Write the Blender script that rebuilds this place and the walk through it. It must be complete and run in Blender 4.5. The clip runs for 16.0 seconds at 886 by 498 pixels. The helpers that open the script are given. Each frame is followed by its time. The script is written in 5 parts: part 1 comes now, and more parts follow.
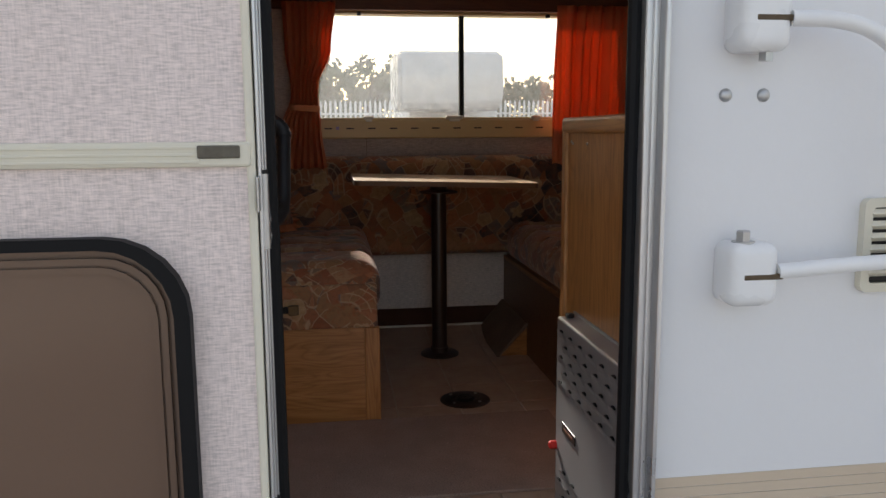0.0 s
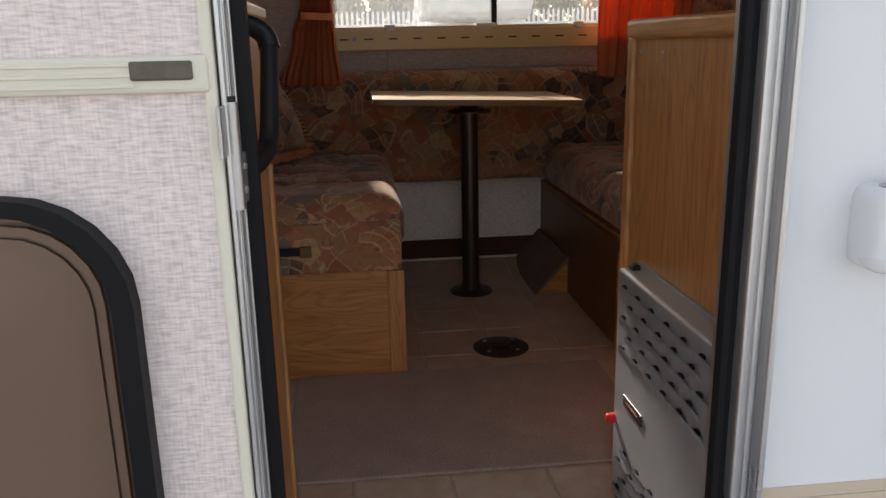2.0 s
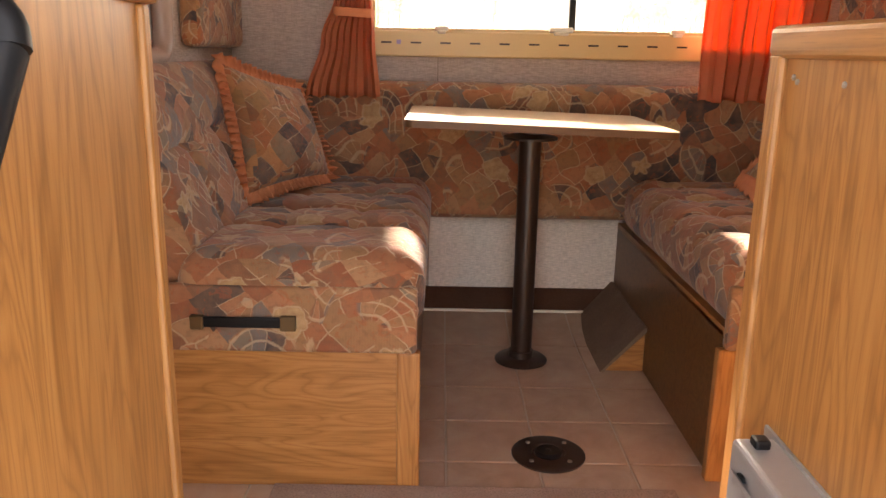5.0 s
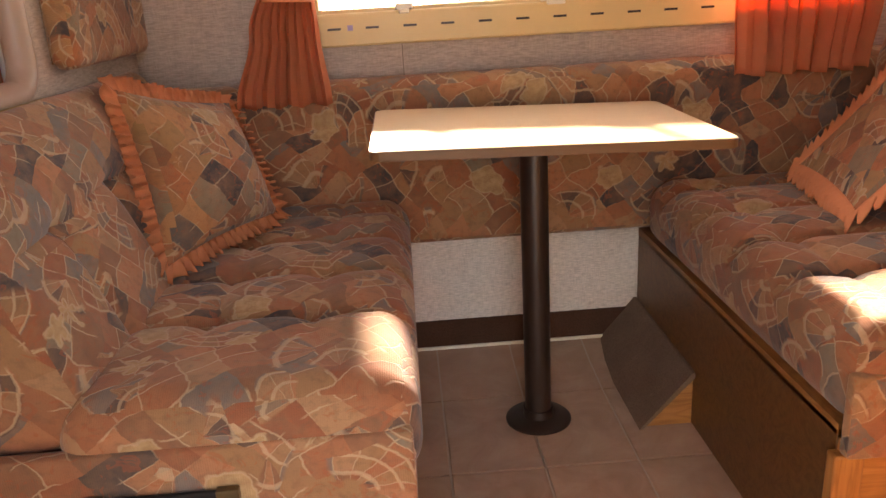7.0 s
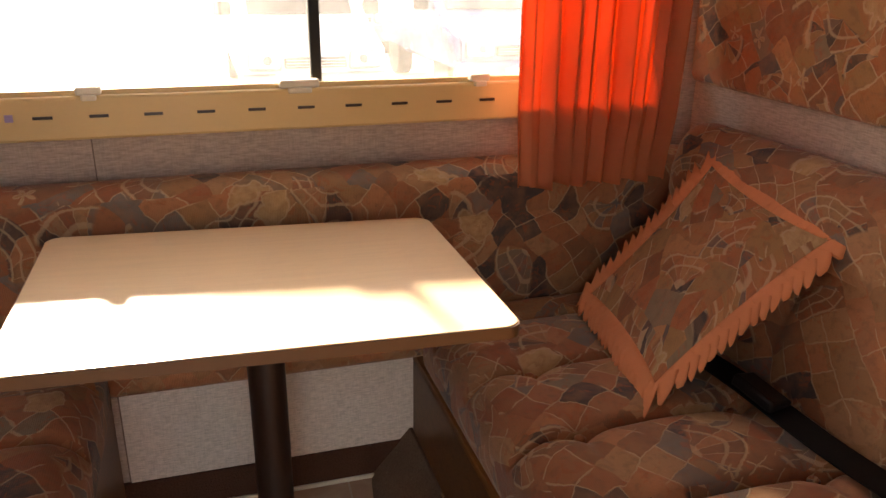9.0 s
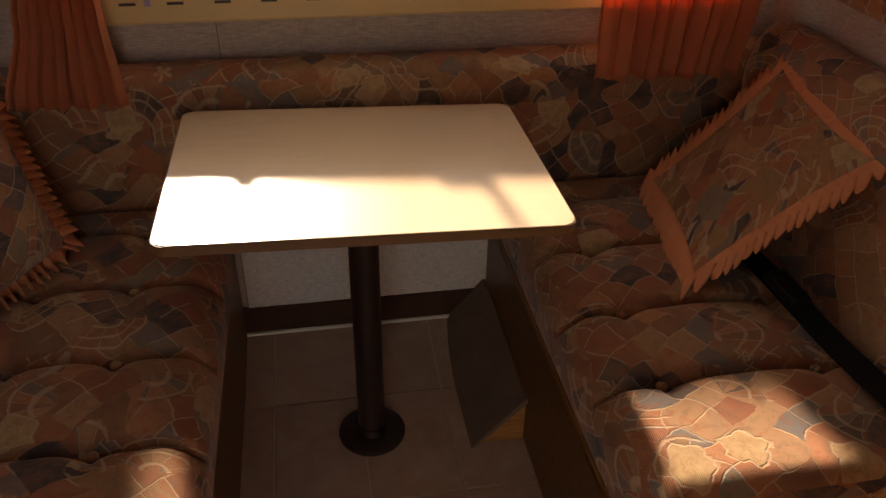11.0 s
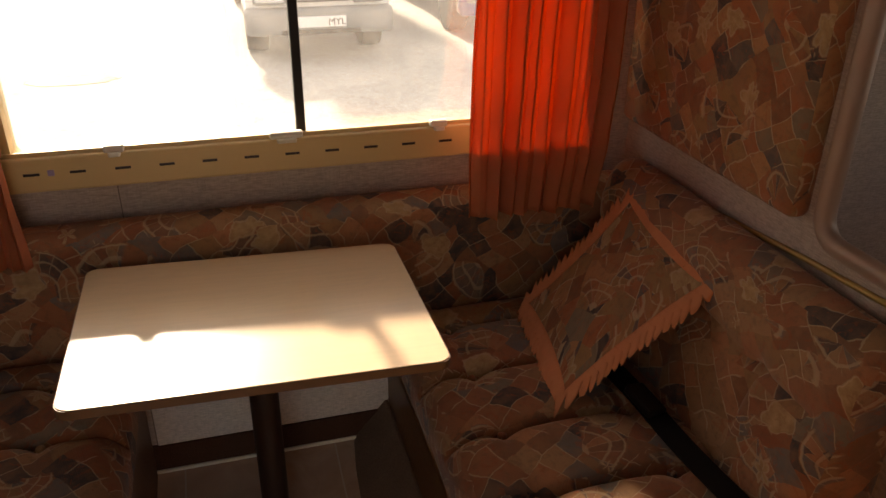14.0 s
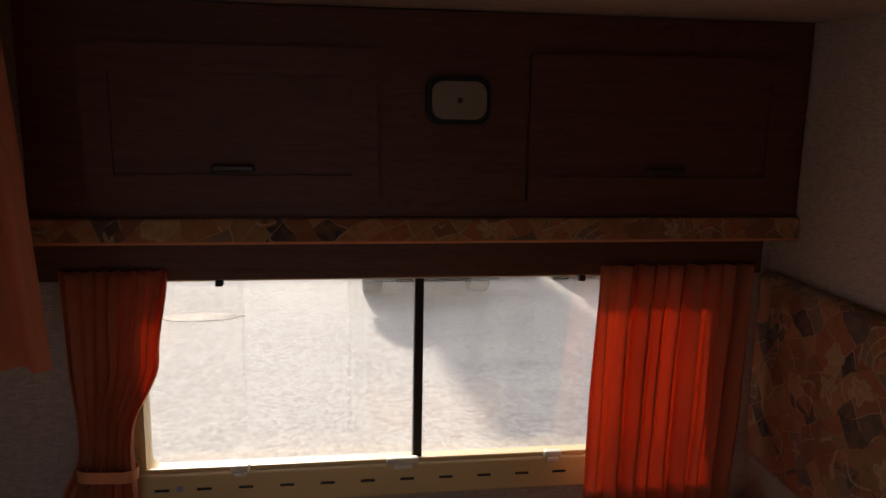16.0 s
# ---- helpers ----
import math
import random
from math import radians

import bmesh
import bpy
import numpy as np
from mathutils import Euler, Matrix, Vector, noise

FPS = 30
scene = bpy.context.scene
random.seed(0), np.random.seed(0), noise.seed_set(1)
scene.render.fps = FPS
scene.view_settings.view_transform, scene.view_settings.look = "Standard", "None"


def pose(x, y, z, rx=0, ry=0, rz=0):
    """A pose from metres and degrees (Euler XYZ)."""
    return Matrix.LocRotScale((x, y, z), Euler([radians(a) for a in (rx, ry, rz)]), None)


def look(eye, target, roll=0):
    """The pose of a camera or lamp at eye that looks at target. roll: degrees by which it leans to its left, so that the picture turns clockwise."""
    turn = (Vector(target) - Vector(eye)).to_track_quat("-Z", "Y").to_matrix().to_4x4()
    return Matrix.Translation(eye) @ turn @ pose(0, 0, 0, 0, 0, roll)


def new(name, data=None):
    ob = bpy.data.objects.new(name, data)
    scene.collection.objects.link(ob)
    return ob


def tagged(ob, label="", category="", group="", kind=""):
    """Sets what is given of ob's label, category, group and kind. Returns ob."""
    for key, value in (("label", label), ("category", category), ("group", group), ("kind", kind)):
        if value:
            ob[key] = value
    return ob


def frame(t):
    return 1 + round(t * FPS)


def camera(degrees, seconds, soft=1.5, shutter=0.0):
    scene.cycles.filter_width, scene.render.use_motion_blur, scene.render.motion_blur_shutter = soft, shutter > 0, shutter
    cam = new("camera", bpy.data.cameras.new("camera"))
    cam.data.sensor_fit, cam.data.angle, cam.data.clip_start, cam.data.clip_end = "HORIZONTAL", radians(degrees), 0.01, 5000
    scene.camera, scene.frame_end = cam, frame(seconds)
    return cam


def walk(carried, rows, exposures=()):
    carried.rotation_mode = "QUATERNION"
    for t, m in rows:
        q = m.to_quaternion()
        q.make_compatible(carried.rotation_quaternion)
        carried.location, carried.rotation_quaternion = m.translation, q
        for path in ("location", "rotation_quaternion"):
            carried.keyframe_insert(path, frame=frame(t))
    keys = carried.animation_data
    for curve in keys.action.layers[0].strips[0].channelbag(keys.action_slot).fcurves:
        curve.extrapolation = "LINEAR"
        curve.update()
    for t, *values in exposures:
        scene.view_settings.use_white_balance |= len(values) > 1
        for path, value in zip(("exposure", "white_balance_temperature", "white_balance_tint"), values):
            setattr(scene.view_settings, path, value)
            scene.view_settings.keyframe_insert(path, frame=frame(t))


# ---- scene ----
cam = camera(59.0, 16.0)
PATH = [
    (0, (1.28, 0.737, 0.827), (1.555, 2.696, 0.533), -0.4),
    (0.5, (1.277, 0.77, 0.838), (1.51, 2.691, 0.329), 0.9),
    (1, (1.276, 0.81, 0.844), (1.501, 2.729, 0.326), 0.2),
    (1.5, (1.306, 0.935, 0.837), (1.53, 2.852, 0.311), -1.4),
    (2, (1.304, 1.035, 0.822), (1.505, 2.96, 0.317), -1.2),
    (2.5, (1.32, 1.113, 0.814), (1.593, 3.031, 0.319), -0.8),
    (3, (1.405, 1.232, 0.805), (1.442, 3.136, 0.193), 0.1),
    (3.5, (1.462, 1.309, 0.813), (1.352, 3.213, 0.21), -0.4),
    (4, (1.45, 1.38, 0.815), (1.396, 3.309, 0.29), -0.9),
    (4.2, (1.441, 1.411, 0.817), (1.432, 3.356, 0.353), -1.2),
    (6.3, (1.427, 1.837, 0.883), (1.398, 3.746, 0.289), 3.4),
    (6.5, (1.415, 1.886, 0.899), (1.382, 3.791, 0.291), 1.9),
    (7, (1.413, 2.057, 0.926), (1.488, 3.952, 0.289), -3.4),
    (7.5, (1.418, 2.13, 0.989), (1.738, 4.003, 0.368), 1.5),
    (8, (1.491, 2.199, 1.018), (1.951, 4.039, 0.383), -3.3),
    (8.5, (1.56, 2.374, 1.028), (2.138, 4.202, 0.458), -3.5),
    (9, (1.609, 2.495, 1.098), (2.161, 4.286, 0.401), 0.6),
    (9.5, (1.595, 2.517, 1.141), (2.031, 4.211, 0.172), 2.0),
    (10, (1.593, 2.481, 1.199), (1.924, 4.091, 0.06), 1.6),
    (10.2, (1.591, 2.457, 1.222), (1.923, 4.09, 0.115), 1.6),
    (12.3, (1.601, 2.287, 1.332), (1.794, 3.903, 0.169), 1.0),
    (12.5, (1.593, 2.276, 1.341), (1.771, 3.868, 0.143), 1.4),
    (13, (1.58, 2.251, 1.373), (1.642, 3.856, 0.182), -1.4),
    (13.5, (1.611, 2.275, 1.383), (1.84, 3.945, 0.307), 0.1),
    (14, (1.649, 2.28, 1.429), (2.151, 3.991, 0.524), 0.7),
    (14.5, (1.69, 2.268, 1.497), (2.08, 4.129, 0.875), 0.6),
    (15, (1.68, 2.269, 1.534), (1.988, 4.161, 0.963), 0.3),
    (15.5, (1.647, 2.301, 1.605), (1.978, 4.216, 1.133), 2.9),
    (16, (1.62, 2.32, 1.657), (1.908, 4.264, 1.288), 1.1),
]
# seconds, stops, kelvin
STOPS = [(0.0, 0.38, 6500), (1.0, 0.5, 6500), (2.0, 0.78, 6550), (2.5, 0.85, 6650), (3.0, 1.1, 6850), (3.5, 1.6, 7400), (4.0, 2.4, 7500), (4.2, 2.55, 7500), (6.3, 3.05, 7600), (7.5, 3.1, 7600), (8.0, 2.95, 7300), (8.5, 2.6, 7500), (9.0, 2.38, 7700), (9.5, 2.0, 8200), (10.0, 1.58, 8200),
         (12.5, 1.1, 8200), (13.0, 1.1, 8200), (14.0, 1.12, 8200), (14.5, 0.75, 7400), (15.0, 0.42, 6900), (15.5, 0.22, 6700), (16.0, 0.15, 6600)]
walk(cam, [(t, look(eye, target, roll)) for t, eye, target, roll in PATH], [(t, s, k, 13 + 6 * min(1.0, max(0.0, (t - 2.5) / 2))) for t, s, k in STOPS])

# ---- world and sun ----
SUN_ELEVATION, SUN_DRIFT = 28.0, 7.0  # degrees; drift: how far the light slides towards +x
world = bpy.data.worlds.new("world")
scene.world = world
world.use_nodes = True
wn = world.node_tree.nodes
sky = wn.new("ShaderNodeTexSky")
sky.sky_type, sky.sun_disc = "NISHITA", False
sky.sun_elevation, sky.sun_rotation = radians(SUN_ELEVATION), radians(-SUN_DRIFT)
sky.air_density, sky.dust_density = 1.2, 2.0
# broken white cloud over the blue
wt = world.node_tree
cloud_co, cloud_map = wn.new("ShaderNodeTexCoord"), wn.new("ShaderNodeMapping")
cloud_map.inputs["Scale"].default_value = (3.0, 3.0, 9.0)
cloud_noise, cloud_ramp, cloud_mix = wn.new("ShaderNodeTexNoise"), wn.new("ShaderNodeValToRGB"), wn.new("ShaderNodeMix")
cloud_noise.inputs["Scale"].default_value, cloud_noise.inputs["Detail"].default_value = 1.3, 6.0
cloud_ramp.color_ramp.elements[0].position, cloud_ramp.color_ramp.elements[1].position = 0.46, 0.62
cloud_mix.data_type = "RGBA"
cloud_mix.inputs[7].default_value = (6.5, 6.4, 6.3, 1)
wt.links.new(cloud_co.outputs["Generated"], cloud_map.inputs[0])
wt.links.new(cloud_map.outputs[0], cloud_noise.inputs["Vector"])
wt.links.new(cloud_noise.outputs[0], cloud_ramp.inputs[0])
wt.links.new(cloud_ramp.outputs[0], cloud_mix.inputs[0])
wt.links.new(sky.outputs[0], cloud_mix.inputs[6])
wt.links.new(cloud_mix.outputs[2], wn["Background"].inputs[0])
wn["Background"].inputs[1].default_value = 0.15
sun = new("sun", bpy.data.lights.new("sun", "SUN"))
sun.data.energy, sun.data.angle, sun.data.color = 5.0, radians(3.5), (1.0, 0.93, 0.82)
sd = Vector((math.sin(radians(SUN_DRIFT)), -math.cos(radians(SUN_DRIFT)), -math.tan(radians(SUN_ELEVATION))))
sun.matrix_world = look((1.8, 12, 9), Vector((1.8, 12, 9)) + sd)


def fill_light(name, place, target, wide, high, watts):
    """An added, unseen area lamp that fills the van, set at an end opening."""
    ob = new(name, bpy.data.lights.new(name, "AREA"))
    ob.data.shape, ob.data.size, ob.data.size_y, ob.data.energy = "RECTANGLE", wide, high, watts
    ob.data.color = (1.0, 0.98, 0.95)
    ob.matrix_world = look(place, target)
    return ob


# added fill lamps, out of view, standing in for sky light from both ends
fill_light("windscreen_fill", (-1.19, 2.9, 1.05), (2.0, 2.9, 0.95), 1.7, 0.6, 0.6)
fill_light("rear_fill", (4.19, 2.9, 1.1), (2.0, 2.9, 0.9), 1.2, 0.5, 0.06)

# ---- materials ----
def rgb(r, g, b):
    return (r, g, b, 1.0)


class Mat:
    """A small builder for node materials in object space."""

    def __init__(self, name, rough=0.6, metal=0.0, spec=0.5):
        self.m = bpy.data.materials.new(name)
        self.m.use_nodes = True
        self.t = self.m.node_tree
        self.b = self.t.nodes["Principled BSDF"]
        self.b.inputs["Roughness"].default_value = rough
        self.b.inputs["Metallic"].default_value = metal
        self.b.inputs["Specular IOR Level"].default_value = spec
        self.co = self.t.nodes.new("ShaderNodeTexCoord").outputs["Object"]

    def link(self, a, b):
        self.t.links.new(a, b)

    def scaled(self, s, rot=(0, 0, 0), shift=(0, 0, 0), vec=None):
        n = self.t.nodes.new("ShaderNodeMapping")
        n.inputs["Scale"].default_value = s if hasattr(s, "__len__") else (s, s, s)
        n.inputs["Rotation"].default_value = [radians(a) for a in rot]
        n.inputs["Location"].default_value = shift
        self.link(vec or self.co, n.inputs["Vector"])
        return n.outputs[0]

    def noise(self, vec, scale=1.0, detail=3.0, rough=0.55, distort=0.0):
        n = self.t.nodes.new("ShaderNodeTexNoise")
        n.inputs["Scale"].default_value, n.inputs["Detail"].default_value = scale, detail
        n.inputs["Roughness"].default_value, n.inputs["Distortion"].default_value = rough, distort
        self.link(vec, n.inputs["Vector"])
        return n

    def voronoi(self, vec, scale=1.0, feature="F1", metric="EUCLIDEAN", random=1.0):
        n = self.t.nodes.new("ShaderNodeTexVoronoi")
        n.feature = feature
        if feature != "DISTANCE_TO_EDGE":
            n.distance = metric
        n.inputs["Scale"].default_value, n.inputs["Randomness"].default_value = scale, random
        self.link(vec, n.inputs["Vector"])
        return n

    def wave(self, vec, scale=1.0, distort=0.0, detail=2.0, dscale=1.0, direction="X"):
        n = self.t.nodes.new("ShaderNodeTexWave")
        n.bands_direction = direction
        n.inputs["Scale"].default_value, n.inputs["Distortion"].default_value = scale, distort
        n.inputs["Detail"].default_value, n.inputs["Detail Scale"].default_value = detail, dscale
        self.link(vec, n.inputs["Vector"])
        return n

    def ramp(self, fac, stops, constant=False):
        n = self.t.nodes.new("ShaderNodeValToRGB")
        r = n.color_ramp
        if constant:
            r.interpolation = "CONSTANT"
        while len(r.elements) < len(stops):
            r.elements.new(0.5)
        for e, (p, c) in zip(r.elements, stops):
            e.position = p
            e.color = c if hasattr(c, "__len__") else (c, c, c, 1)
        self.link(fac, n.inputs[0])
        return n.outputs[0]

    def math(self, op, a, b=None):
        n = self.t.nodes.new("ShaderNodeMath")
        n.operation = op
        for i, v in enumerate((a, b)):
            if v is None:
                continue
            if isinstance(v, (int, float)):
                n.inputs[i].default_value = v
            else:
                self.link(v, n.inputs[i])
        return n.outputs[0]

    def mix(self, fac, a, b, blend="MIX"):
        n = self.t.nodes.new("ShaderNodeMix")
        n.data_type, n.blend_type = "RGBA", blend
        for i, v in ((0, fac), (6, a), (7, b)):
            if isinstance(v, (int, float)):
                n.inputs[i].default_value = v
            elif isinstance(v, tuple):
                n.inputs[i].default_value = v
            else:
                self.link(v, n.inputs[i])
        return n.outputs[2]

    def color(self, c):
        if isinstance(c, tuple):
            self.b.inputs["Base Color"].default_value = c
        else:
            self.link(c, self.b.inputs["Base Color"])
        return self

    def rough(self, v):
        self.link(v, self.b.inputs["Roughness"])
        return self

    def bump(self, height, strength=0.3, distance=0.002):
        n = self.t.nodes.new("ShaderNodeBump")
        n.inputs["Strength"].default_value, n.inputs["Distance"].default_value = strength, distance
        self.link(height, n.inputs["Height"])
        self.link(n.outputs[0], self.b.inputs["Normal"])
        return self


def worn(name, base, rough=0.5, metal=0.0, vary=0.12, scale=6.0, bump=0.1, grain=120.0, spec=0.5):
    """A plain surface with blotches, fine grain and slight relief."""
    k = Mat(name, rough, metal, spec)
    n1, n2 = k.noise(k.co, scale, 4.0), k.noise(k.co, grain, 2.0)
    lo = rgb(*[c * (1 - vary) for c in base])
    hi = rgb(*[min(1, c * (1 + vary)) for c in base])
    c = k.mix(n1.outputs[0], lo, hi)
    c = k.mix(k.math("MULTIPLY", n2.outputs[0], 0.25), c, rgb(*[c * (1 - 2 * vary) for c in base]))
    k.color(c).bump(n2.outputs[0], bump, 0.001)
    k.rough(k.ramp(n1.outputs[0], ((0.3, max(0.0, rough - 0.07)), (0.7, min(1.0, rough + 0.1)))))
    return k.m


def linen_liner(name, base):
    """Embossed wall board with a woven linen look."""
    k = Mat(name, 0.55)
    hor = k.noise(k.scaled((55, 55, 380)), 1.0, 3.0)
    ver = k.noise(k.scaled((420, 420, 45)), 1.0, 3.0)
    blot = k.noise(k.co, 9.0, 4.0)
    f = k.math("ADD", k.math("MULTIPLY", hor.outputs[0], 0.68), k.math("MULTIPLY", ver.outputs[0], 0.32))
    c = k.ramp(f, ((0.37, rgb(*[v * 0.76 for v in base])), (0.5, rgb(*base)), (0.63, rgb(*[min(1, v * 1.2) for v in base]))))
    c = k.mix(k.math("MULTIPLY", blot.outputs[0], 0.2), c, rgb(*[v * 0.72 for v in base]))
    k.color(c).bump(f, 0.35, 0.0015)
    return k.m


def oak(name, axis="Z", dark=1.0, pale=0.0, red=1.0, rough=0.4):
    """Oak laminate; axis is the way of the grain."""
    k = Mat(name, rough)
    def along(a, c):
        return {"X": (a, c, c), "Y": (c, a, c), "Z": (c, c, a)}[axis]
    flame = k.noise(k.scaled(along(1.5, 11.0)), 1.0, 2.5, 0.5, 0.6)
    rings = k.math("FRACT", k.math("MULTIPLY", flame.outputs[0], 17.0))
    tri = k.math("ABSOLUTE", k.math("SUBTRACT", rings, 0.5))
    big = k.noise(k.scaled(along(2.2, 70)), 1.0, 4.0, 0.6, 0.4)
    pores = k.noise(k.scaled(along(14, 330)), 1.0, 3.0, 0.7)
    f = k.math("ADD", k.math("MULTIPLY", big.outputs[0], 0.55), k.math("ADD", 0.11, k.math("MULTIPLY", tri, 0.22)))
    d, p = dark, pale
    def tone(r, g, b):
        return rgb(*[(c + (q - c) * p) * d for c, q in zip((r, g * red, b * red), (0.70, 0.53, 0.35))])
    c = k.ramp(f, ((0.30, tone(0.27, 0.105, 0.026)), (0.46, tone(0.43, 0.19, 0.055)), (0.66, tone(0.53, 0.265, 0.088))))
    c = k.mix(k.ramp(pores.outputs[0], ((0.54, 0.0), (0.7, 0.5))), c, tone(0.2, 0.075, 0.02))
    c = k.mix(k.ramp(tri, ((0.0, 0.42), (0.13, 0.0))), c, tone(0.25, 0.10, 0.027))
    blot = k.noise(k.co, 4.0, 3.0)
    c = k.mix(k.math("MULTIPLY", blot.outputs[0], 0.25), c, tone(0.36, 0.16, 0.05))
    k.color(c).bump(pores.outputs[0], 0.12, 0.0006)
    return k.m


def upholstery(name, gain=1.0, tones=None, size=1.0):
    """Velour laid out in metres by its UV map: crossed bands of lozenges, quilted fans and five-petalled blossoms."""
    k = Mat(name, 0.88, spec=0.2)
    uv = k.t.nodes.new("ShaderNodeTexCoord").outputs["UV"]

    def tint(r, g, b):
        return rgb(r * gain, g * gain, b * gain)

    def split(v, kind="ShaderNodeSeparateXYZ"):
        n = k.t.nodes.new(kind)
        k.link(v, n.inputs[0])
        return n.outputs

    def vec(op, a, b):
        n = k.t.nodes.new("ShaderNodeVectorMath")
        n.operation = op
        for q, v in enumerate((a, b)):
            if isinstance(v, tuple):
                n.inputs[q].default_value = v
            else:
                k.link(v, n.inputs[q])
        return n.outputs[0]

    def dice(a, b, c=0.0):
        """A random value for each cell (a, b, c)."""
        n, w = k.t.nodes.new("ShaderNodeCombineXYZ"), k.t.nodes.new("ShaderNodeTexWhiteNoise")
        for q, v in enumerate((a, b, c)):
            if isinstance(v, float):
                n.inputs[q].default_value = v
            else:
                k.link(v, n.inputs[q])
        k.link(n.outputs[0], w.inputs["Vector"])
        return w.outputs["Value"]

    def stitched(f, width):
        """1 along the whole numbers of f, width in the units of f."""
        d = k.math("ABSOLUTE", k.math("SUBTRACT", k.math("FRACT", k.math("ADD", f, 0.5)), 0.5))
        return k.ramp(d, ((0.0, 1.0), (width * 0.6, 0.85), (width, 0.0)))

    def step(v, at, soft=0.01):
        return k.ramp(v, ((max(0.0, at - soft), 0.0), (min(1.0, at + soft), 1.0)))

    flat = k.scaled(1.0 / size, vec=uv)
    sway = vec("MULTIPLY", vec("SUBTRACT", k.noise(flat, 7.0, 1.0).outputs[1], (0.5, 0.5, 0.5)), (0.085, 0.085, 0.0))
    rough_edge = vec("MULTIPLY", vec("SUBTRACT", k.noise(flat, 70.0, 3.0).outputs[1], (0.5, 0.5, 0.5)), (0.007, 0.007, 0.0))
    p = vec("ADD", vec("ADD", flat, sway), rough_edge)
    tones = tones or ((0.0, (0.31, 0.12, 0.06)), (0.16, (0.36, 0.2, 0.105)), (0.32, (0.22, 0.10, 0.055)), (0.44, (0.15, 0.13, 0.12)), (0.54, (0.39, 0.165, 0.082)), (0.68, (0.30, 0.16, 0.078)), (0.80, (0.26, 0.09, 0.045)), (0.87, (0.05, 0.043, 0.047)), (0.945, (0.19, 0.155, 0.115)))
    stops = [(q, tint(*t)) for q, t in tones]
    # lozenges between two crossed sets of bands
    xy = split(p)
    a = k.math("ADD", k.math("MULTIPLY", xy[0], 15.5), k.math("MULTIPLY", xy[1], 12.0))
    b = k.math("SUBTRACT", k.math("MULTIPLY", xy[1], 19.0), k.math("MULTIPLY", xy[0], 13.5))
    wide = k.math("FLOOR", k.math("MULTIPLY", b, 0.5))
    a2 = k.math("ADD", a, k.math("MULTIPLY", dice(wide, 3.0), 5.0))
    pair = k.math("MULTIPLY", b, k.math("ADD", 0.5, k.math("MULTIPLY", step(dice(k.math("FLOOR", a2), wide), 0.45), 0.5)))
    toss = dice(k.math("FLOOR", a2), k.math("FLOOR", pair), wide)
    c = k.ramp(toss, stops, True)
    keep = step(k.noise(flat, 11.0, 1.0).outputs[0], 0.49, 0.03)
    line = k.math("MULTIPLY", k.math("MAXIMUM", stitched(a2, 0.036), stitched(b, 0.036)), keep)

    # fans of quilted arcs, each with its own heading
    q = k.scaled(7.0, (0, 0, 20), (0.3, 0.6, 0), p)
    fan = k.voronoi(q, 1.0, "F1", "EUCLIDEAN", 0.75)
    fid = split(fan.outputs["Color"], "ShaderNodeSeparateColor")
    fd = split(vec("SUBTRACT", q, fan.outputs["Position"]))
    turn = k.math("ADD", k.math("ARCTAN2", fd[1], fd[0]), k.math("MULTIPLY", fid[0], 6.28))
    wedge = k.math("ABSOLUTE", k.math("SUBTRACT", k.math("FRACT", k.math("MULTIPLY", turn, 0.15915)), 0.5))
    rad = k.math("MULTIPLY", fan.outputs["Distance"], 7.0)
    spoke = k.math("MULTIPLY", turn, 2.2)
    inside = k.math("MULTIPLY", k.math("MULTIPLY", k.math("SUBTRACT", 1.0, step(wedge, 0.17)), k.math("SUBTRACT", 1.0, step(fan.outputs["Distance"], 0.6))), step(fan.outputs["Distance"], 0.24))
    fc = k.ramp(dice(k.math("FLOOR", k.math("MULTIPLY", rad, 0.5)), k.math("FLOOR", spoke), fid[1]), stops, True)
    c = k.mix(k.math("MULTIPLY", inside, 0.85), c, fc)
    arcs = k.math("MULTIPLY", k.math("MAXIMUM", stitched(rad, 0.13), k.math("MULTIPLY", stitched(spoke, 0.05), 0.8)), inside)
    line = k.math("MAXIMUM", k.math("MULTIPLY", line, k.math("SUBTRACT", 1.0, inside)), arcs)

    # soft washes that run over the print
    wash = k.noise(flat, 26.0, 4.0)
    c = k.mix(k.ramp(wash.outputs[0], ((0.42, 0.0), (0.68, 0.45))), c, tint(0.33, 0.165, 0.085))
    c = k.mix(k.ramp(k.noise(flat, 60.0, 3.0).outputs[0], ((0.5, 0.0), (0.68, 0.4))), c, tint(0.14, 0.085, 0.052))
    c = k.mix(k.ramp(k.noise(flat, 9.0, 2.0).outputs[0], ((0.5, 0.0), (0.72, 0.4))), c, tint(0.16, 0.105, 0.07))

    leaf = k.noise(flat, 38.0, 3.0, 0.6, 1.5)
    c = k.mix(k.ramp(leaf.outputs[0], ((0.58, 0.0), (0.63, 0.4))), c, tint(0.33, 0.085, 0.035))
    # blossoms
    g = k.scaled(8.6, (0, 0, -15), (0.9, 0.2, 0), p)
    bl = k.voronoi(g, 1.0, "F1", "EUCLIDEAN", 0.8)
    bid = split(bl.outputs["Color"], "ShaderNodeSeparateColor")
    gd = split(vec("SUBTRACT", g, bl.outputs["Position"]))
    petal = k.math("COSINE", k.math("ADD", k.math("MULTIPLY", k.math("ARCTAN2", gd[1], gd[0]), 5.0), k.math("MULTIPLY", bid[0], 6.0)))
    fray = k.noise(flat, 55.0, 2.0)
    reach = k.math("ADD", k.math("ADD", bl.outputs["Distance"], k.math("MULTIPLY", petal, -0.03)), k.math("MULTIPLY", k.math("SUBTRACT", fray.outputs[0], 0.5), 0.13))
    has = step(bid[1], 0.22)
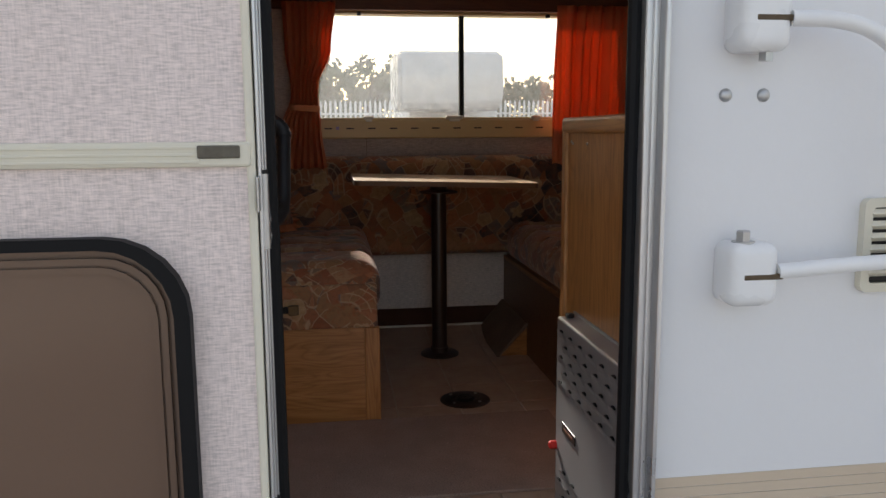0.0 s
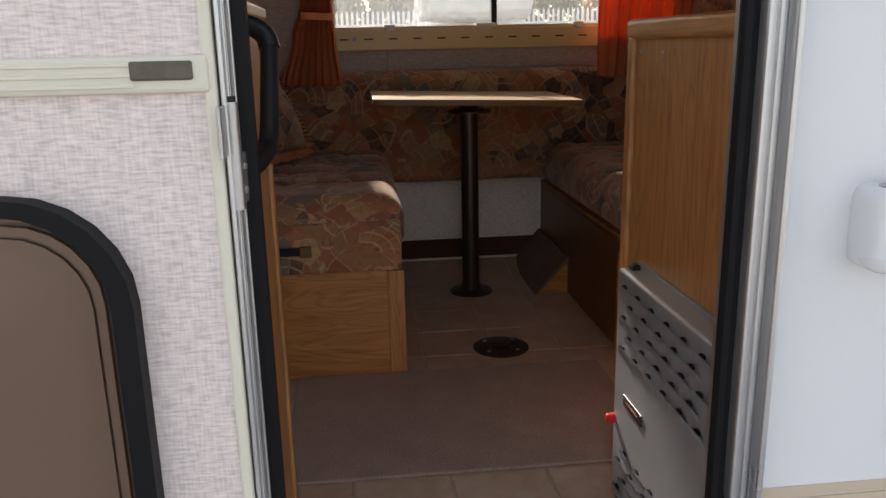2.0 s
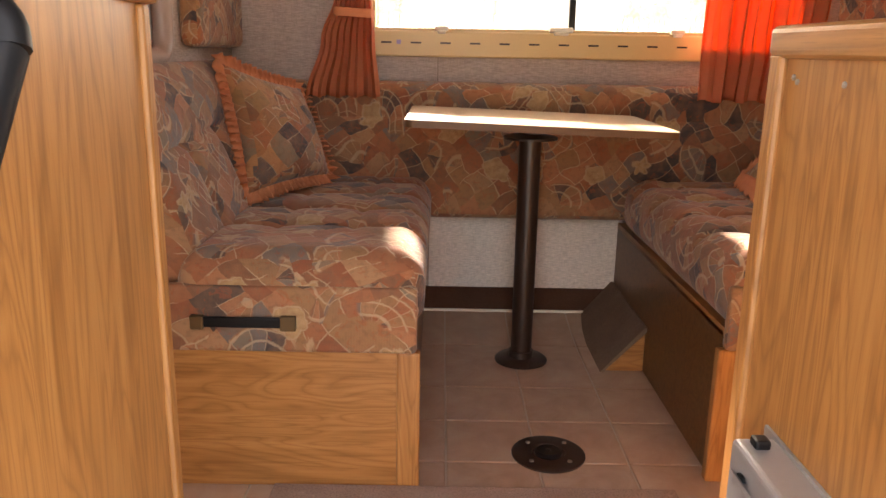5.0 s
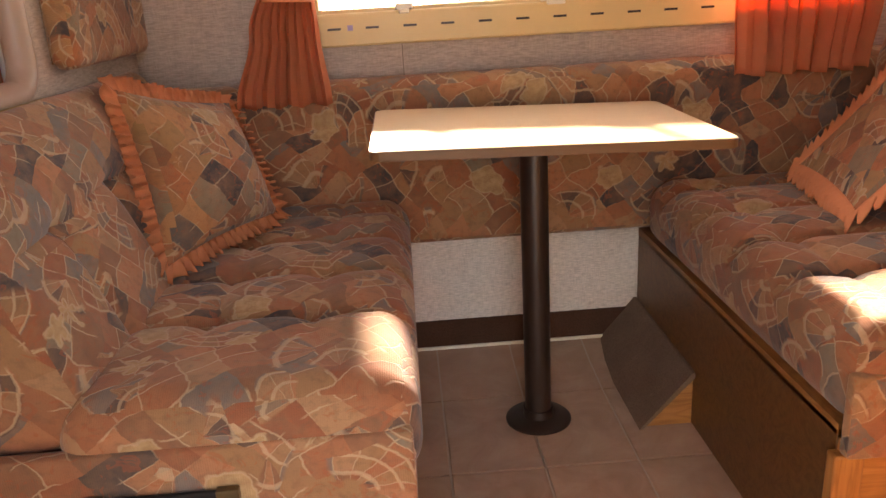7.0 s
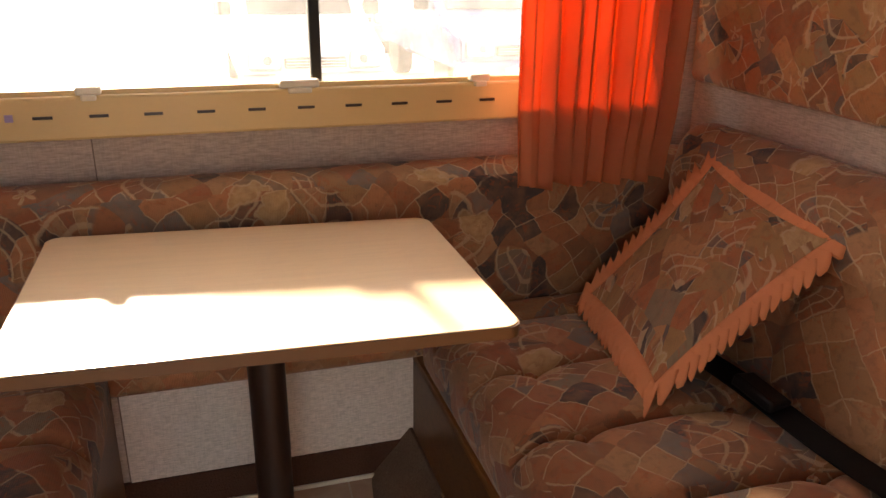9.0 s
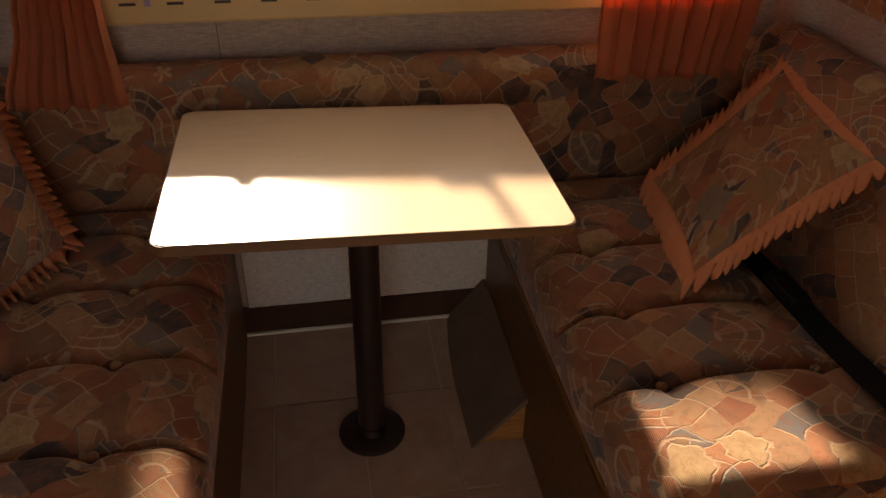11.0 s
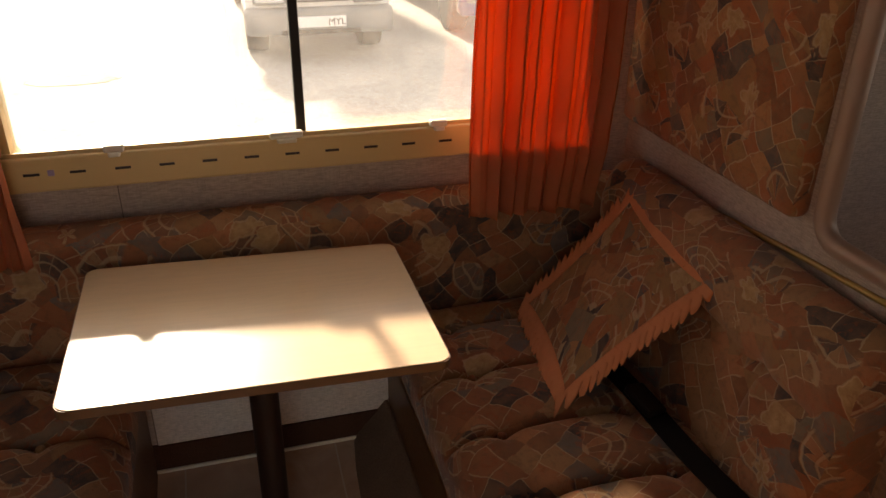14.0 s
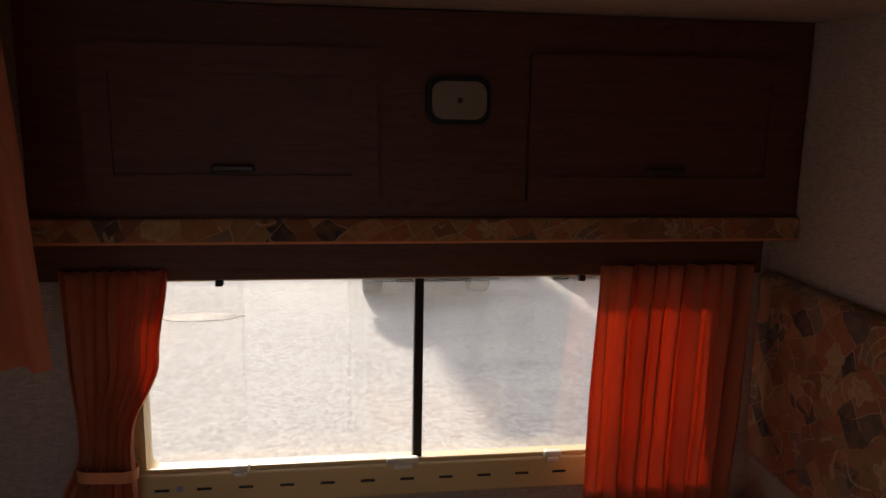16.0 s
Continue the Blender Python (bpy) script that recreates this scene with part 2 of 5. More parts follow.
    fl = k.math("MULTIPLY", k.math("SUBTRACT", 1.0, step(reach, 0.29, 0.03)), has)
    rim = k.math("MULTIPLY", k.ramp(reach, ((0.262, 0.0), (0.278, 0.8), (0.292, 0.8), (0.308, 0.0))), has)
    heart = k.ramp(reach, ((0.05, 0.0), (0.09, 1.0), (0.13, 0.2)))
    petc = k.mix(fray.outputs[0], tint(0.22, 0.11, 0.045), tint(0.62, 0.44, 0.24))
    petc = k.mix(k.math("MULTIPLY", heart, 0.4), petc, tint(0.22, 0.12, 0.05))
    c = k.mix(k.math("MULTIPLY", fl, 0.9), c, petc)
    line = k.math("MAXIMUM", k.math("MULTIPLY", line, k.math("SUBTRACT", 1.0, fl)), rim)
    c = k.mix(k.math("MULTIPLY", line, 0.5), c, tint(0.56, 0.42, 0.27))

    # pile and cord
    nap = k.noise(uv, 420.0, 2.0)
    cord = k.wave(uv, 110.0, 0.6, 1.0, 2.0)
    c = k.mix(k.math("MULTIPLY", nap.outputs[0], 0.3), c, tint(0.11, 0.065, 0.04))
    k.color(c)
    h = k.math("ADD", k.math("MULTIPLY", line, -1.0), k.math("ADD", k.math("MULTIPLY", nap.outputs[0], 0.4), k.math("MULTIPLY", cord.outputs[0], 0.16)))
    k.bump(h, 0.5, 0.0026)
    k.b.inputs["Sheen Weight"].default_value = 0.2
    k.b.inputs["Sheen Roughness"].default_value = 0.4
    return k.m


def cloth(name, base, through_light=0.0, weave=700.0, glow=(1, 1, 1)):
    k = Mat(name, 0.85, spec=0.2)
    w1 = k.noise(k.co, weave, 1.0)
    w2 = k.noise(k.scaled((14, 14, 3)), 1.0, 3.0)
    c = k.mix(w2.outputs[0], rgb(*[v * 0.78 for v in base]), rgb(*[min(1, v * 1.2) for v in base]))
    k.color(c).bump(w1.outputs[0], 0.25, 0.0006)
    if through_light:
        tr = k.t.nodes.new("ShaderNodeBsdfTranslucent")
        k.link(k.mix(w2.outputs[0], rgb(*[v * 0.8 for v in glow]), rgb(*[min(1, v * 1.15) for v in glow])), tr.inputs[0])
        mx = k.t.nodes.new("ShaderNodeMixShader")
        mx.inputs[0].default_value = through_light
        k.link(k.b.outputs[0], mx.inputs[1])
        k.link(tr.outputs[0], mx.inputs[2])
        k.link(mx.outputs[0], k.t.nodes["Material Output"].inputs[0])
    return k.m


def glass(name, tint=(0.96, 0.98, 0.97), rough=0.0, gloss=0.08):
    """A thin pane: clear with a faint reflection."""
    m = bpy.data.materials.new(name)
    m.use_nodes = True
    t = m.node_tree
    t.nodes.remove(t.nodes["Principled BSDF"])
    a, b, x = t.nodes.new("ShaderNodeBsdfTransparent"), t.nodes.new("ShaderNodeBsdfGlossy"), t.nodes.new("ShaderNodeMixShader")
    a.inputs[0].default_value = (*tint, 1)
    b.inputs["Roughness"].default_value = rough
    x.inputs[0].default_value = gloss
    t.links.new(a.outputs[0], x.inputs[1])
    t.links.new(b.outputs[0], x.inputs[2])
    dust, y = t.nodes.new("ShaderNodeBsdfTranslucent"), t.nodes.new("ShaderNodeMixShader")
    dust.inputs[0].default_value = (0.9, 0.88, 0.84, 1)
    film = t.nodes.new("ShaderNodeTexNoise")
    film.inputs["Scale"].default_value, film.inputs["Detail"].default_value = 9.0, 5.0
    amount = t.nodes.new("ShaderNodeMath")
    amount.operation = "MULTIPLY"
    amount.inputs[1].default_value = 0.09
    t.links.new(film.outputs[0], amount.inputs[0])
    t.links.new(amount.outputs[0], y.inputs[0])
    t.links.new(x.outputs[0], y.inputs[1])
    t.links.new(dust.outputs[0], y.inputs[2])
    t.links.new(y.outputs[0], t.nodes["Material Output"].inputs[0])
    return m


def gravel_ground(name):
    k = Mat(name, 0.9)
    st = k.voronoi(k.co, 34.0, "F1")
    n1, n2 = k.noise(k.co, 0.5, 4.0), k.noise(k.co, 7.0, 4.0)
    c = k.ramp(n1.outputs[0], ((0.3, rgb(0.40, 0.37, 0.33)), (0.6, rgb(0.53, 0.50, 0.46))))
    c = k.mix(k.ramp(n2.outputs[0], ((0.45, 0.0), (0.7, 0.4))), c, rgb(0.36, 0.31, 0.25))
    sp = k.t.nodes.new("ShaderNodeSeparateColor")
    k.link(st.outputs["Color"], sp.inputs[0])
    c = k.mix(0.45, c, k.ramp(sp.outputs[0], ((0.0, rgb(0.26, 0.24, 0.22)), (1.0, rgb(0.64, 0.61, 0.56)))))
    k.color(c).bump(st.outputs[0], 0.35, 0.006)
    return k.m


def vinyl_tile(name):
    k = Mat(name, 0.45)
    inf = k.t.nodes.new("ShaderNodeObjectInfo")
    n1, n2 = k.noise(k.co, 9.0, 5.0, 0.65, 0.8), k.noise(k.co, 60.0, 3.0)
    c = k.ramp(n1.outputs[0], ((0.3, rgb(0.35, 0.23, 0.155)), (0.5, rgb(0.43, 0.30, 0.215)), (0.7, rgb(0.50, 0.38, 0.285))))
    c = k.mix(k.math("MULTIPLY", inf.outputs["Random"], 0.35), c, rgb(0.5, 0.33, 0.23))
    c = k.mix(k.math("MULTIPLY", n2.outputs[0], 0.2), c, rgb(0.4, 0.28, 0.21))
    k.color(c).bump(n2.outputs[0], 0.1, 0.0008)
    return k.m


def carpet(name, base):
    k = Mat(name, 0.95, spec=0.1)
    n1, n2, n3 = k.noise(k.co, 260.0, 2.0), k.noise(k.co, 12.0, 4.0), k.noise(k.co, 90.0, 3.0)
    c = k.mix(n2.outputs[0], rgb(*[v * 0.72 for v in base]), rgb(*[v * 1.15 for v in base]))
    c = k.mix(k.ramp(n1.outputs[0], ((0.45, 0.0), (0.7, 0.6))), c, rgb(*[v * 0.5 for v in base]))
    c = k.mix(k.ramp(n3.outputs[0], ((0.66, 0.0), (0.74, 0.5))), c, rgb(*[min(1, v * 1.6) for v in base]))
    k.color(c).bump(n1.outputs[0], 0.7, 0.004)
    return k.m


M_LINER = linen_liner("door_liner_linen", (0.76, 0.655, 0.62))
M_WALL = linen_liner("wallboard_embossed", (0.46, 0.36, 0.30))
M_WHITE = worn("white_fibreglass", (0.78, 0.78, 0.79), 0.35, vary=0.04, scale=3.0, bump=0.25, grain=70.0)
M_WHITEPLASTIC = worn("white_plastic", (0.82, 0.82, 0.82), 0.3, vary=0.04)
M_CREAM = worn("cream_plastic", (0.72, 0.68, 0.56), 0.4, vary=0.06)
M_SILL = worn("cream_blind_cassette", (0.66, 0.48, 0.225), 0.4, vary=0.07)
M_RUBBER = worn("black_rubber", (0.007, 0.007, 0.008), 0.55, vary=0.2, spec=0.18)
M_BLACK = worn("black_plastic", (0.008, 0.008, 0.009), 0.4, vary=0.2, spec=0.3)
M_ALU = worn("brushed_aluminium", (0.62, 0.62, 0.63), 0.33, 0.9, vary=0.1, grain=60.0)
M_STEEL = worn("zinc_steel", (0.5, 0.5, 0.5), 0.35, 0.9, vary=0.15)
M_HEATER = worn("silver_painted_steel", (0.42, 0.42, 0.43), 0.4, 0.55, vary=0.08)
M_OAK_Z, M_OAK_X, M_OAK_Y = oak("oak_upright", "Z"), oak("oak_across", "X"), oak("oak_deep", "Y")
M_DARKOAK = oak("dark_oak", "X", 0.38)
# locker and pelmet oak, darkened: their backlit shade is put into the colour
M_LOCKER = oak("shaded_locker_oak", "X", 0.26, 0.0, 0.62, rough=0.55)
M_FABRIC = upholstery("floral_velour", 1.15)
M_FABRIC_DARK = upholstery("floral_velour_rust", 1.12, ((0.0, (0.36, 0.12, 0.05)), (0.2, (0.22, 0.085, 0.04)), (0.36, (0.42, 0.2, 0.085)), (0.52, (0.34, 0.145, 0.06)), (0.66, (0.10, 0.085, 0.08)), (0.75, (0.30, 0.165, 0.07)), (0.86, (0.045, 0.036, 0.04)), (0.93, (0.2, 0.15, 0.1))), 0.92)
M_CURTAIN = cloth("orange_curtain", (0.62, 0.24, 0.125), 0.42, glow=(0.74, 0.165, 0.05))
M_RUFFLE = cloth("peach_ruffle", (0.63, 0.24, 0.115))
M_TABLE = oak("pale_oak_table", "X", 1.1, 0.8, rough=0.24)
M_POST = worn("dark_brown_enamel", (0.028, 0.016, 0.012), 0.35, vary=0.2)
M_BROWN = carpet("brown_carpet_strip", (0.09, 0.045, 0.03))
M_MAT = carpet("mat_brown", (0.39, 0.28, 0.23))
M_GREYCARPET = carpet("grey_carpet", (0.22, 0.155, 0.115))
M_VINYL = vinyl_tile("terracotta_vinyl")
M_JOINT = worn("pale_joint", (0.5, 0.42, 0.34), 0.6)
M_FRAME = worn("beige_edge_profile", (0.38, 0.255, 0.195), 0.35, vary=0.06)
M_GOLD = worn("gold_bead", (0.36, 0.22, 0.06), 0.4, 0.3, vary=0.2)
M_BRASS = worn("tarnished_brass", (0.16, 0.10, 0.045), 0.45, 0.6, vary=0.3, scale=60)
M_GLASS = glass("window_glass")
M_ACRYLIC = worn("amber_acrylic_blind", (0.16, 0.098, 0.065), 0.2, vary=0.08, scale=3.0, bump=0.02)
M_GROUND = gravel_ground("yard_gravel")
M_BEIGE = worn("beige_stripe_film", (0.60, 0.49, 0.37), 0.4, vary=0.05)
M_OCHRE = worn("ochre_stripe_film", (0.66, 0.36, 0.07), 0.4, vary=0.05)
M_BROWNFILM = worn("brown_stripe_film", (0.045, 0.025, 0.02), 0.4, vary=0.1)
M_LENS = worn("aged_lamp_lens", (0.24, 0.19, 0.13), 0.35, vary=0.15)
M_BADGE = worn("badge_print", (0.3, 0.11, 0.06), 0.5)
M_DULL = worn("grey_brown_liner", (0.20, 0.145, 0.115), 0.7, vary=0.1)
M_RED = worn("red_plastic", (0.6, 0.02, 0.015), 0.3)

# ---- builders ----
BOLTS = [0]


def lay_cloth(bm):
    """A UV map in metres that folds the cloth over the edges of an upholstered block; each block is cut elsewhere from the bolt."""
    BOLTS[0] += 1
    du, dv = (BOLTS[0] * 0.377) % 3.0, (BOLTS[0] * 0.613) % 3.0
    uv = bm.loops.layers.uv.new("UVMap")
    bmesh.ops.recalc_face_normals(bm, faces=bm.faces[:])
    bm.normal_update()
    top = max(v.co.z for v in bm.verts)
    for f in bm.faces:
        n = f.normal
        ax = max(range(3), key=lambda i: abs(n[i]))
        s = 1 if n[ax] > 0 else -1
        for l in f.loops:
            x, y, z = l.vert.co.x, l.vert.co.y, l.vert.co.z - top
            u, v = (x, y) if ax == 2 else (x, y - s * z) if ax == 1 else (x - s * z, y)
            l[uv].uv = (u + du, v + dv)
    return bm


def to_object(name, bm, mat, smooth=False):
    bmesh.ops.recalc_face_normals(bm, faces=bm.faces[:])
    if not isinstance(mat, (list, tuple)) and mat.name.startswith("floral") and not bm.loops.layers.uv:
        lay_cloth(bm)
    me = bpy.data.meshes.new(name)
    if smooth:
        for f in bm.faces:
            f.smooth = True
    bm.to_mesh(me)
    bm.free()
    for m in (mat if isinstance(mat, (list, tuple)) else [mat]):
        me.materials.append(m)
    ob = new(name, me)
    if smooth:
        me.set_sharp_from_angle(angle=radians(50))
    return ob


def part(name, bm, mat, parent, label="", smooth=False):
    """Links bm as one mesh object under parent."""
    ob = to_object(name, bm, mat, smooth)
    ob.parent = parent
    ob.matrix_parent_inverse = Matrix.Translation(-world_place(parent))
    if label:
        ob["label"] = label
    return ob


PLACES = {}


def world_place(ob):
    return PLACES.get(ob.name, Vector((0, 0, 0)))


def thing(name, place, label, category, group="", kind=""):
    """An Empty at the base of a thing that has parts."""
    ob = new(name)
    ob.empty_display_size = 0.05
    ob.location = place
    PLACES[ob.name] = Vector(place)
    return tagged(ob, label, category, group, kind)


def solid(name, bm, mat, label, category, group="", kind="", smooth=False):
    """A thing or a piece of the setting that is one mesh."""
    return tagged(to_object(name, bm, mat, smooth), label, category, group, kind)


def box(x0, x1, y0, y1, z0, z1, bevel=0.0, seg=2, bm=None):
    bm2 = bmesh.new()
    bmesh.ops.create_cube(bm2, size=1.0)
    for v in bm2.verts:
        v.co = Vector(((x0 + x1) / 2 + v.co.x * (x1 - x0), (y0 + y1) / 2 + v.co.y * (y1 - y0), (z0 + z1) / 2 + v.co.z * (z1 - z0)))
    if bevel:
        bmesh.ops.bevel(bm2, geom=bm2.edges[:], offset=bevel, segments=seg, affect="EDGES", profile=0.5)
    return joined(bm, bm2)


def joined(bm, bm2):
    """Adds bm2 to bm, if there is one."""
    if bm is None:
        return bm2
    me = bpy.data.meshes.new("joined")
    bm2.to_mesh(me)
    bm2.free()
    bm.from_mesh(me)
    bpy.data.meshes.remove(me)
    return bm


def moved(bm, m):
    bmesh.ops.transform(bm, matrix=m, verts=bm.verts[:])
    return bm


def lathe(profile, seg=28, at=(0, 0, 0), turn=None):
    """A body turned round z from (radius, height) pairs."""
    bm = bmesh.new()
    rings = []
    for r, z in profile:
        rings.append([bm.verts.new((r * math.cos(2 * math.pi * i / seg), r * math.sin(2 * math.pi * i / seg), z)) for i in range(seg)])
    for a, b in zip(rings, rings[1:]):
        for i in range(seg):
            bm.faces.new((a[i], a[(i + 1) % seg], b[(i + 1) % seg], b[i]))
    bm.faces.new(rings[0][::-1])
    bm.faces.new(rings[-1])
    return moved(bm, Matrix.Translation(at) @ (turn or Matrix()))


def tube(points, radius, seg=12, flat=1.0, steps=0):
    """A bar swept along points; with steps the corners are rounded by a spline."""
    pts = [Vector(p) for p in points]
    if steps:
        out = []
        for i in range(len(pts) - 1):
            p0, p1, p2, p3 = pts[max(i - 1, 0)], pts[i], pts[i + 1], pts[min(i + 2, len(pts) - 1)]
            for s in range(steps):
                t = s / steps
                out.append(0.5 * ((2 * p1) + (p2 - p0) * t + (2 * p0 - 5 * p1 + 4 * p2 - p3) * t * t + (3 * p1 - p0 - 3 * p2 + p3) * t ** 3))
        pts = out + [pts[-1]]
    bm = bmesh.new()
    rings = []
    side = None
    for i, p in enumerate(pts):
        d = (pts[min(i + 1, len(pts) - 1)] - pts[max(i - 1, 0)]).normalized()
        if side is None:
            side = d.orthogonal().normalized()
        side = (side - d * side.dot(d)).normalized()
        up = d.cross(side)
        rings.append([bm.verts.new(p + radius * (math.cos(2 * math.pi * k / seg) * side + flat * math.sin(2 * math.pi * k / seg) * up)) for k in range(seg)])
    for a, b in zip(rings, rings[1:]):
        for k in range(seg):
            bm.faces.new((a[k], a[(k + 1) % seg], b[(k + 1) % seg], b[k]))
    bm.faces.new(rings[0][::-1])
    bm.faces.new(rings[-1])
    return bm


def prism(outline, axis, lo, hi, bevel=0.0):
    """An outline of 2D points pushed along an axis: the other two axes in x, y, z order."""
    def put(a, b, h):
        return {"x": (h, a, b), "y": (a, h, b), "z": (a, b, h)}[axis]
    bm = bmesh.new()
    lower = [bm.verts.new(put(a, b, lo)) for a, b in outline]
    upper = [bm.verts.new(put(a, b, hi)) for a, b in outline]
    n = len(outline)
    bm.faces.new(lower)
    bm.faces.new(upper[::-1])
    for i in range(n):
        bm.faces.new((lower[i], upper[i], upper[(i + 1) % n], lower[(i + 1) % n]))
    if bevel:
        bmesh.ops.bevel(bm, geom=bm.edges[:], offset=bevel, segments=2, affect="EDGES")
    return bm


def rounded(x0, x1, y0, y1, r, seg=6):
    """The outline of a rectangle with round corners."""
    out = []
    for cx, cy, a0 in ((x1 - r, y1 - r, 0), (x0 + r, y1 - r, 90), (x0 + r, y0 + r, 180), (x1 - r, y0 + r, 270)):
        for i in range(seg + 1):
            a = radians(a0 + 90 * i / seg)
            out.append((cx + r * math.cos(a), cy + r * math.sin(a)))
    return out


def ring_prism(outer, inner, axis, lo, hi):
    """A frame between two outlines with as many points each."""
    def put(p, h):
        return {"x": (h, *p), "y": (p[0], h, p[1]), "z": (*p, h)}[axis]
    bm = bmesh.new()
    loops = [[bm.verts.new(put(p, h)) for p in o] for o, h in ((outer, lo), (outer, hi), (inner, hi), (inner, lo))]
    n = len(outer)
    for a, b in zip(loops, loops[1:] + loops[:1]):
        for i in range(n):
            bm.faces.new((a[i], a[(i + 1) % n], b[(i + 1) % n], b[i]))
    return bm


def wall_with_hole(axis, lo, hi, a0, a1, b0, b1, holes):
    """A slab with rectangular openings through it. axis: the one across its thickness; a, b: the others in x, y, z order."""
    cuts_a = sorted({a0, a1, *[h[0] for h in holes], *[h[1] for h in holes]})
    cuts_b = sorted({b0, b1, *[h[2] for h in holes], *[h[3] for h in holes]})

    def put(a, b, h):
        return {"x": (h, a, b), "y": (a, h, b), "z": (a, b, h)}[axis]
    bm = bmesh.new()
    for p, q in zip(cuts_a, cuts_a[1:]):
        for r, s in zip(cuts_b, cuts_b[1:]):
            if any(h[0] <= (p + q) / 2 <= h[1] and h[2] <= (r + s) / 2 <= h[3] for h in holes):
                continue
            for face in (((p, r, lo), (q, r, lo), (q, s, lo), (p, s, lo)), ((p, r, hi), (q, r, hi), (q, s, hi), (p, s, hi))):
                bm.faces.new([bm.verts.new(put(*c)) for c in face])
    bmesh.ops.remove_doubles(bm, verts=bm.verts[:], dist=1e-5)
    near = [e for e in bm.edges if len(e.link_faces) == 1]
    seen = {}
    for e in near:
        key = tuple(sorted(tuple(round(c, 4) for i, c in enumerate(v.co) if i != "xyz".index(axis)) for v in e.verts))
        seen.setdefault(key, []).append(e)
    for pair in seen.values():
        if len(pair) == 2:
            bmesh.ops.bridge_loops(bm, edges=pair)
    return bm


def cushion(sx, sy, sz, r, step=0.02, shape=None):
    """An upholstered block round the origin with soft edges; shape(p, n) may push its points."""
    bm = bmesh.new()
    half = Vector((sx / 2, sy / 2, sz / 2))
    inner = Vector([h - r for h in half])
    for ax in range(3):
        u, w = (ax + 1) % 3, (ax + 2) % 3
        nu, nw = max(4, int(2 * half[u] / step)), max(4, int(2 * half[w] / step))
        for s in (-1, 1):
            grid = {}
            for i in range(nu + 1):
                for j in range(nw + 1):
                    p = Vector((0, 0, 0))
                    p[ax], p[u], p[w] = s * half[ax], half[u] * (2 * i / nu - 1), half[w] * (2 * j / nw - 1)
                    core = Vector([max(-c, min(c, v)) for v, c in zip(p, inner)])
                    n = (p - core).normalized()
                    q = core + n * r
                    if shape:
                        q = shape(q, n)
                    grid[i, j] = bm.verts.new(q)
            for i in range(nu):
                for j in range(nw):
                    bm.faces.new((grid[i, j], grid[i + 1, j], grid[i + 1, j + 1], grid[i, j + 1]))
    bmesh.ops.remove_doubles(bm, verts=bm.verts[:], dist=1e-5)
    return lay_cloth(bm)


def tufting(lines, buttons, puff, ax, along, across, half_along, half_across, depth=0.016):
    """A shape for cushion(): puffs its face on +ax, with seams at places along, and buttons (along, across)."""
    def shape(q, n):
        f = max(0.0, n[ax])
        if f <= 0:
            return q
        a, c = q[along], q[across]
        edge = min(1.0, max(0.0, (half_across - abs(c)) / 0.05)) * min(1.0, max(0.0, (half_along - abs(a)) / 0.05))
        d = puff * edge
        for l in lines:
            bow = l + 0.006 * math.cos(c * 12.0)
            d -= depth * 0.85 * math.exp(-((a - bow) / 0.0085) ** 2)
            d -= 0.22 * depth * math.exp(-((a - bow) / 0.035) ** 2)
        for ba, bc in buttons:
            d -= depth * 0.55 * math.exp(-(((a - ba) ** 2 + (c - bc) ** 2) / 0.026 ** 2))
            d -= 0.22 * depth * math.exp(-((c - bc) / 0.01) ** 2) * math.exp(-((a - ba) / 0.09) ** 2)
        d += 0.0025 * noise.noise(Vector((a * 14, c * 14, 3.1)))
        q = q.copy()
        q[ax] += d * f
        return q
    return shape

# ---- the setting ----
FAR, NEAR_OUT, NEAR_IN, GROUND = 3.935, 1.85, 1.885, -0.62
LEFT, RIGHT, CEIL = 0.80, 2.62, 1.83
DOOR_L, DOOR_R = 1.19, 1.75
WIN = (1.225, 2.44, 0.857, 1.302)

bm = bmesh.new()
bmesh.ops.create_grid(bm, x_segments=40, y_segments=40, size=400)
for v in bm.verts:
    v.co.z = GROUND + 0.02 * noise.noise(v.co * 0.02)
    if v.co.length < 40:
        v.co.z = GROUND
solid("ground", bm, M_GROUND, "pale dusty gravel yard in sunlight", "ground", kind="structure")

solid("wall_near", wall_with_hole("y", NEAR_OUT, NEAR_IN, -1.24, 4.24, -0.34, 1.88, [(1.13, DOOR_R, -0.25, 1.74)]), M_WHITE,
      "white embossed side wall of the motorhome", "wall", kind="structure")
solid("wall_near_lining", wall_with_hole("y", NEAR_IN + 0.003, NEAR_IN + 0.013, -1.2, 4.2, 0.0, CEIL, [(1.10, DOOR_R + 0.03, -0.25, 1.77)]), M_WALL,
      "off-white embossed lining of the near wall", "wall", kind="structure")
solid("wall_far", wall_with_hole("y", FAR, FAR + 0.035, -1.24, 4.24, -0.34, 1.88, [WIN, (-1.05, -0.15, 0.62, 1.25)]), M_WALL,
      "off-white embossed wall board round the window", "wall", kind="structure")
# the openings in both end walls are unseen, added behind the fill lamps
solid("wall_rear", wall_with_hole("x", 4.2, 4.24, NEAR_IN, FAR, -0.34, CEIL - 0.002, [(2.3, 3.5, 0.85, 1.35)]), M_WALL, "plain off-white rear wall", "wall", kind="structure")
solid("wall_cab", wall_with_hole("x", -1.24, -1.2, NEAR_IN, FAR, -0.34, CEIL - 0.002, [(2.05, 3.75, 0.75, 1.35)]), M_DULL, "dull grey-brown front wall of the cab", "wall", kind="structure")
